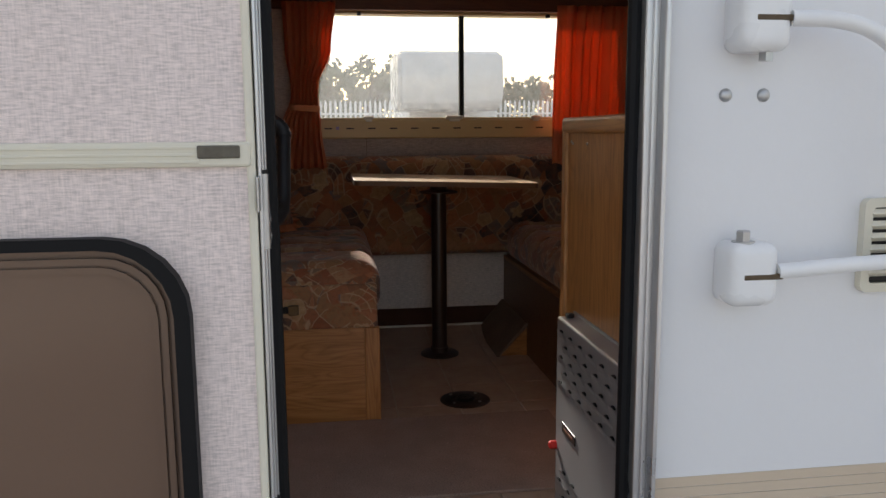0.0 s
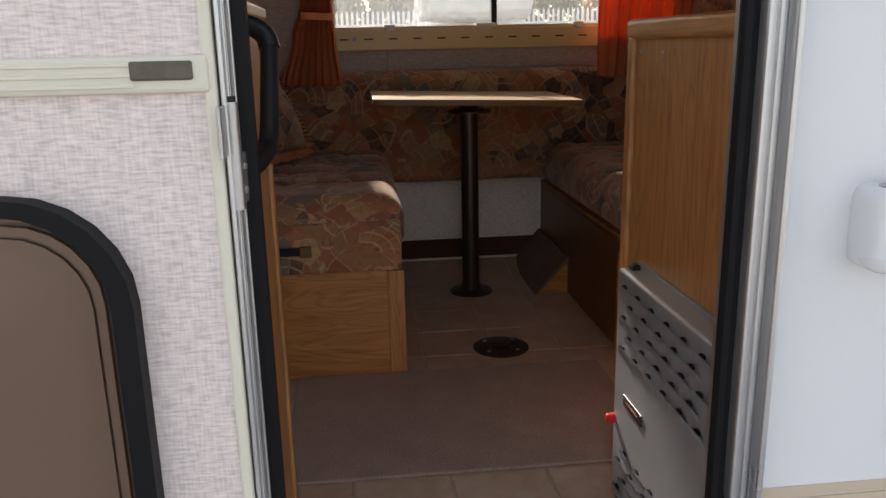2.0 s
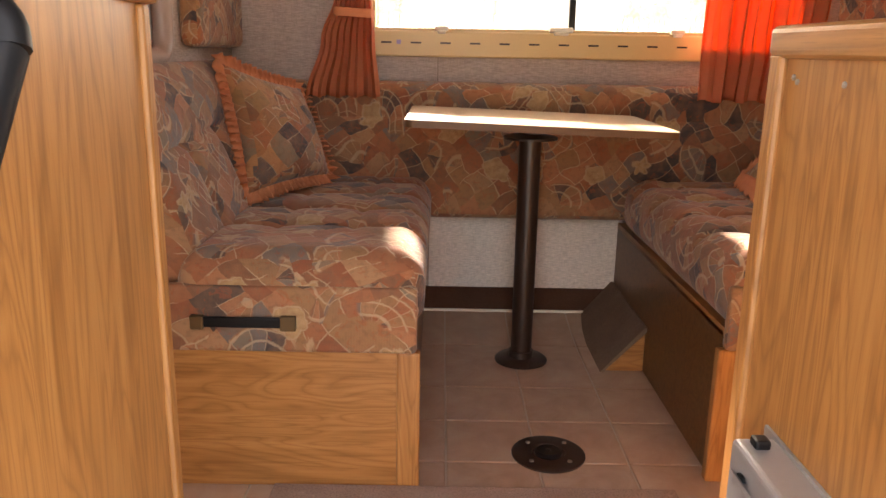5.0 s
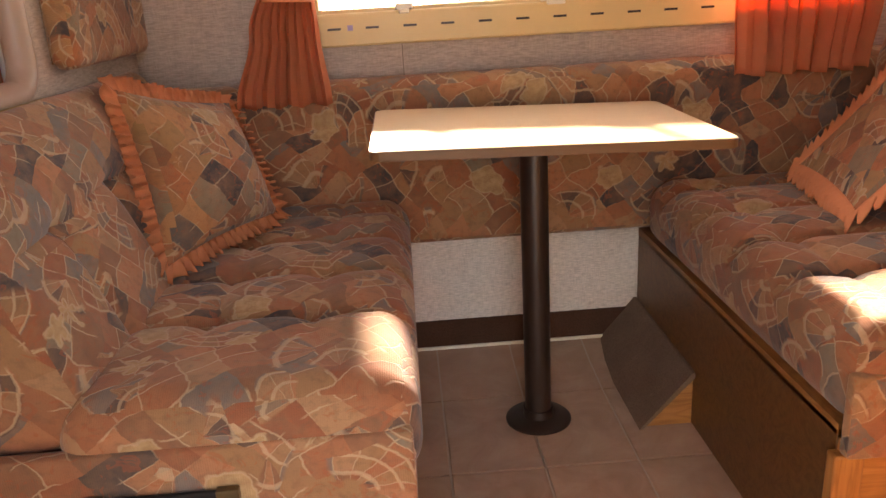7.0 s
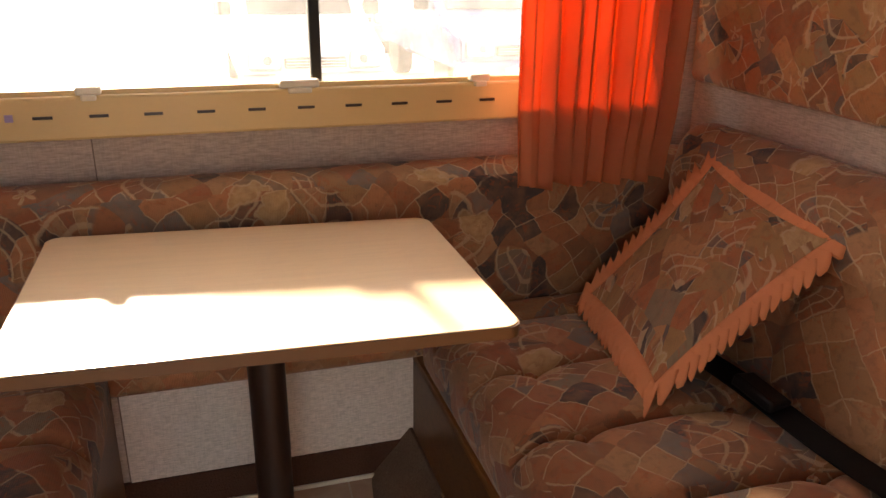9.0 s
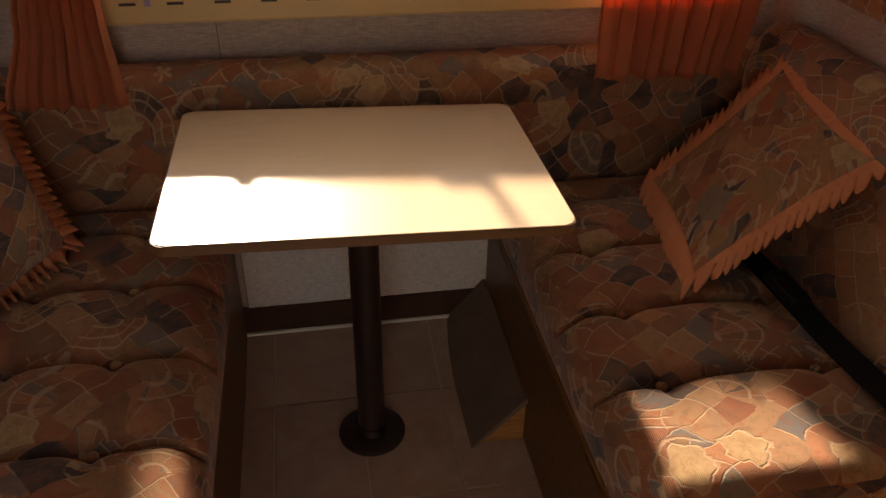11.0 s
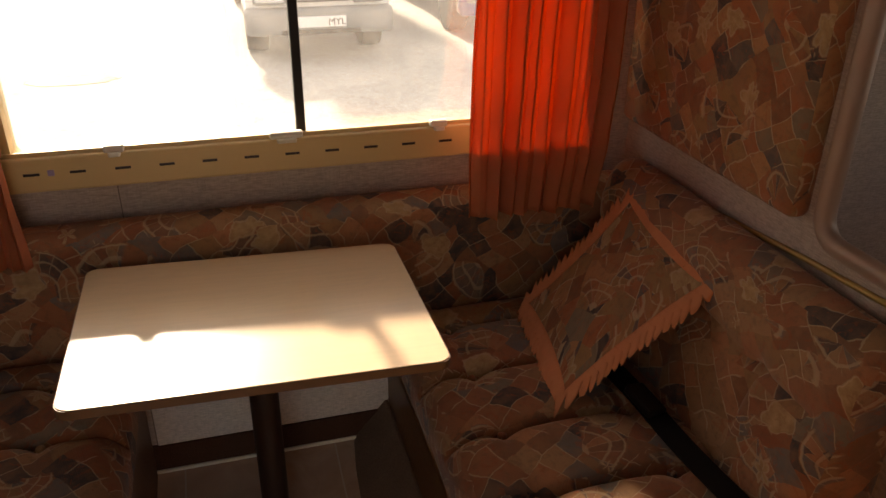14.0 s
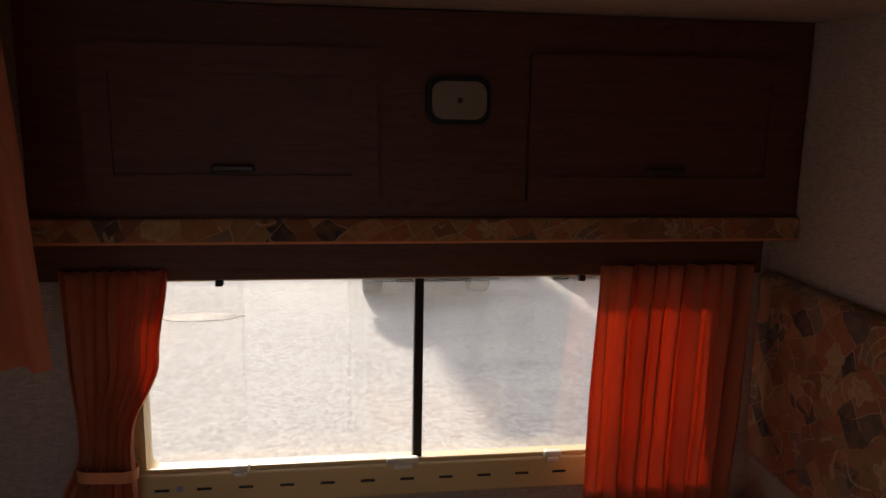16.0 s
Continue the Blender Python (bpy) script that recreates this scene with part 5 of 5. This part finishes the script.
def wheel(th, x, y, r=0.34, w=0.22):
    hub = part("wheel", lathe([(r * 0.72, -w / 2), (r * 0.96, -w / 2), (r, -w / 3), (r, w / 3), (r * 0.96, w / 2), (r * 0.72, w / 2)], 24, (x, y, GROUND + r), Matrix.Rotation(radians(90), 4, "Y")), M_TYRE, th, "black tyre", True)
    part("rim", lathe([(r * 0.68, -w / 2 + 0.02), (r * 0.7, 0.0), (r * 0.66, w / 2 - 0.01), (r * 0.2, w / 2 - 0.03)], 20, (x, y, GROUND + r), Matrix.Rotation(radians(90), 4, "Y")), M_STEEL, hub)


def vehicle(name, x, y, wide, long, label, paint, bumper, camper, group=""):
    """A vehicle that faces the window, its front at y."""
    th = thing(name, (x, y + long / 2, GROUND), label, "vehicle", group)
    g, h = GROUND, wide / 2
    body = [(y + 0.06, g + 0.42), (y + 0.02, g + 0.62), (y + 0.10, g + 0.86), (y + 0.95, g + 1.02), (y + 1.05, g + 1.04), (y + 1.75, g + 1.58), (y + 2.0, g + 1.64), (y + long * 0.72, g + 1.6), (y + long * 0.8, g + 1.06), (y + long, g + 1.0), (y + long, g + 0.42)]
    bm = prism(body, "x", x - h, x + h)
    for v in bm.verts:
        if v.co.z > g + 1.1:
            v.co.x = x + (v.co.x - x) * 0.84
    bmesh.ops.bevel(bm, geom=bm.edges[:], offset=0.06, segments=3, affect="EDGES")
    part("body", bm, paint, th, smooth=True)
    part("bumper", box(x - h - 0.02, x + h + 0.02, y - 0.06, y + 0.2, g + 0.30, g + 0.58, 0.06, 3), bumper, th, "front bumper", True)
    part("lower_grille", box(x - h * 0.55, x + h * 0.55, y - 0.072, y - 0.05, g + 0.31, g + 0.36, 0.01), M_BLACK, th)
    gr = part("grille", box(x - h * 0.42, x + h * 0.42, y - 0.012, y + 0.08, g + 0.63, g + 0.74, 0.015), M_BLACK, th, "dark grille")
    for i in range(3):
        part("grille_bar", box(x - h * 0.4, x + h * 0.4, y - 0.02, y - 0.01, g + 0.65 + i * 0.03, g + 0.657 + i * 0.03, 0.003), M_STEEL, gr)
    for s in (-1, 1):
        at = Matrix.Translation((x + s * h * 0.68, y + 0.02, g + 0.705)) @ pose(0, 0, 0, -14, 0, s * 8)
        hl = part("headlight", moved(box(-0.17, 0.17, -0.05, 0.05, -0.095, 0.095, 0.03, 3), at), M_CARGREY, th, "clear headlight in dark surround", True)
        part("lens", moved(box(-0.15, 0.15, -0.062, -0.04, -0.075, 0.075, 0.02, 3), at), M_LAMP, hl, smooth=True)
        part("bulb_bowl", moved(lathe([(0.05, 0.0), (0.045, 0.006), (0.02, 0.01)], 16, (0, 0, 0), Matrix.Rotation(radians(90), 4, "X")), at @ Matrix.Translation((-s * 0.03, -0.06, 0))), M_DARKGLASS, hl)
        part("indicator", box(x + s * (h - 0.1) - 0.06, x + s * (h - 0.1) + 0.06, y - 0.066, y - 0.05, g + 0.46, g + 0.50, 0.01), M_CARGREY, th)
        part("mirror", box(x + s * (h + 0.1) - 0.1, x + s * (h + 0.1) + 0.1, y + 1.25, y + 1.33, g + 1.08, g + 1.24, 0.03, 3), M_BLACK, th, smooth=True)
        for yy in (y + 0.75, y + long - 0.9):
            wheel(th, x + s * (h - 0.12), yy)
    part("windscreen", moved(box(-h * 0.78, h * 0.78, -0.01, 0.01, -0.36, 0.36, 0.008), Matrix.Translation((x, y + 1.385, g + 1.325)) @ pose(0, 0, 0, -52, 0, 0)), M_DARKGLASS, th, "dark windscreen")
    part("number_plate", box(x - 0.26, x + 0.26, y - 0.074, y - 0.058, g + 0.385, g + 0.495, 0.004), M_WHITEPLASTIC, th, "white number plate")
    if camper:
        part("camper_box", box(x - 0.3, x + 1.15, y + 2.35, y + 5.2, g + 0.95, g + 2.62, 0.08, 3), paint, th, "white camper body", True)
        part("overcab", prism([(y + 1.0, g + 1.8), (y + 0.85, g + 1.95), (y + 0.87, g + 2.48), (y + 0.97, g + 2.57), (y + 2.36, g + 2.6), (y + 2.36, g + 1.76), (y + 1.3, g + 1.76)], "x", x - 0.56, x + 0.92, 0.05), paint, th, "white overcab pod", True)
    return th


truck = vehicle("camper_truck", 2.77, 10.8, 1.52, 4.9, "white pickup carrying a white camper body, parked", M_CARWHITE, M_CARGREY, True)
plate = bpy.data.curves.new("plate_letters", "FONT")
plate.body, plate.size, plate.extrude, plate.align_x = "MYL", 0.1, 0.002, "CENTER"
pt = new("plate_letters", plate)
pt.data.materials.append(M_BLACK)
pt.parent = truck
pt.matrix_parent_inverse = Matrix.Translation(-PLACES[truck.name])
pt.matrix_basis = Matrix.Translation((2.93, 10.724, GROUND + 0.405)) @ pose(0, 0, 0, 90, 0, 0)
vehicle("parked_car", 5.35, 11.4, 1.66, 4.2, "dark blue parked car with clear headlights", M_CARBLUE, M_CARBLUE, False)
vehicle("parked_pickup", 4.25, 16.6, 1.62, 4.8, "white pickup parked behind the camper truck", M_CARWHITE, M_CARGREY, False)

fence = thing("palisade_fence", (5, 25, GROUND), "grey galvanised palisade fence round the yard", "fence")
for zz in (0.45, 2.0):
    part("rail", box(-40, 50, 25.05, 25.1, GROUND + zz, GROUND + zz + 0.06), M_FENCE, fence)
verts, faces = [], []
for i in range(600):
    px = -40 + i * 0.15
    base = len(verts)
    for yy in (25.0, 25.03):
        verts += [(px, yy, GROUND), (px + 0.07, yy, GROUND), (px + 0.07, yy, GROUND + 2.35), (px + 0.035, yy, GROUND + 2.45), (px, yy, GROUND + 2.35)]
    faces += [tuple(base + k for k in (0, 1, 2, 3, 4)), tuple(base + k for k in (9, 8, 7, 6, 5))]
    faces += [tuple(base + k for k in (a, b, b + 5, a + 5)) for a, b in ((1, 0), (2, 1), (3, 2), (4, 3), (0, 4))]
me = bpy.data.meshes.new("pales")
me.from_pydata(verts, [], faces)
me.materials.append(M_FENCE)
pales = new("pales", me)
pales.parent = fence
pales.matrix_parent_inverse = Matrix.Translation(-PLACES[fence.name])
pales["kind"] = "stuff"


def tree(x, y, high, spread, seed):
    rnd = random.Random(seed)
    th = thing("tree", (x, y, GROUND), "dark green leafy tree behind the fence", "tree", "trees behind the fence")
    trunk = tube([(x, y, GROUND), (x + 0.1, y, GROUND + high * 0.3), (x - 0.05, y, GROUND + high * 0.6)], 0.16, 8)
    for i in range(6):
        a = rnd.uniform(0, 6.28)
        joined(trunk, tube([(x, y, GROUND + high * 0.35), (x + spread * 0.3 * math.cos(a), y + spread * 0.3 * math.sin(a), GROUND + high * 0.6), (x + spread * 0.6 * math.cos(a), y + spread * 0.6 * math.sin(a), GROUND + high * 0.78)], 0.06, 6))
    part("trunk", trunk, M_BARK, th)
    vs, fs = [], []
    hubs = [Vector((rnd.gauss(0, spread * 0.45), rnd.gauss(0, spread * 0.3), high * rnd.uniform(0.35, 0.93))) for _ in range(26)]
    for hub in hubs:
        r = spread * rnd.uniform(0.16, 0.32)
        for _ in range(70):
            d = Vector((rnd.gauss(0, 1), rnd.gauss(0, 1), rnd.gauss(0, 0.8))).normalized() * r * rnd.uniform(0.5, 1.1)
            c = Vector((x, y, GROUND)) + hub + d
            a = Vector((rnd.uniform(-1, 1), rnd.uniform(-1, 1), rnd.uniform(-1, 1))).normalized() * 0.2
            b = a.orthogonal().normalized() * 0.14
            n = len(vs)
            vs += [c - a, c + b, c + a, c - b]
            fs.append((n, n + 1, n + 2, n + 3))
    me = bpy.data.meshes.new("crown")
    me.from_pydata([tuple(q) for q in vs], [], fs)
    me.materials.append(M_LEAF)
    cr = new("crown", me)
    cr.parent = th
    cr.matrix_parent_inverse = Matrix.Translation(-PLACES[th.name])


for i, (tx, ty, hh, sp) in enumerate(((0.5, 40, 4.6, 2.6), (3.2, 41, 5.2, 2.4), (-3.0, 42, 5.6, 3.0), (6.0, 42, 4.4, 2.4), (9.5, 43, 4.2, 2.6), (13.0, 41, 4.6, 2.8), (16.5, 42, 5.2, 3.0), (20.5, 43, 4.6, 2.8), (-7.0, 43, 5.0, 3.0))):
    tree(tx, ty, hh, sp, i)

under = thing("running_gear", (1.5, 2.9, GROUND), "black wheels under the motorhome", "wheels", kind="structure")
for wx in (-0.7, 3.2):
    for wy in (2.05, 3.75):
        part("wheel", lathe([(0.2, -0.1), (0.3, -0.1), (0.32, -0.07), (0.32, 0.07), (0.3, 0.1), (0.2, 0.1)], 24, (wx, wy, GROUND + 0.32), Matrix.Rotation(radians(90), 4, "X")), M_TYRE, under, smooth=True)
part("chassis", box(-1.0, 4.0, 2.2, 3.6, -0.3, -0.06), M_BLACK, under)

# ---- printed floor tiles, each a shallow piece on the sheet ----
xs = [1.455 + 0.1905 * i for i in range(-4, 7)]
ys = [2.205, 2.27, 2.457, 2.645, 2.833, 3.021, 3.208, 3.395, 3.69]
shared = {}
for j in range(len(ys) - 1):
    for i in range(len(xs) - 1):
        w, d = xs[i + 1] - xs[i], ys[j + 1] - ys[j]
        key = round(d, 3)
        if key not in shared:
            bm = box(-w / 2 + 0.0022, w / 2 - 0.0022, -d / 2 + 0.0022, d / 2 - 0.0022, -0.006, 0.0, 0.0012, 1)
            me = bpy.data.meshes.new("floor_tile")
            bm.to_mesh(me)
            bm.free()
            me.materials.append(M_VINYL)
            shared[key] = me
        o = new("floor_tile", shared[key])
        o.parent = floor
        o.location = ((xs[i] + xs[i + 1]) / 2, (ys[j] + ys[j + 1]) / 2, 0.0)
for i in range(len(xs) - 1):
    if not 1.2 < xs[i] < 2.1:
        continue
    a, b = xs[i] + 0.0022, xs[i + 1] - 0.0022
    ob = to_object("floor_tile", prism([(3.692, -0.006), (3.692, -0.0005), (3.82, 0.0085), (3.9, 0.0205), (3.92, 0.025), (3.92, 0.0)], "x", a, b), M_VINYL)
    ob.parent = floor
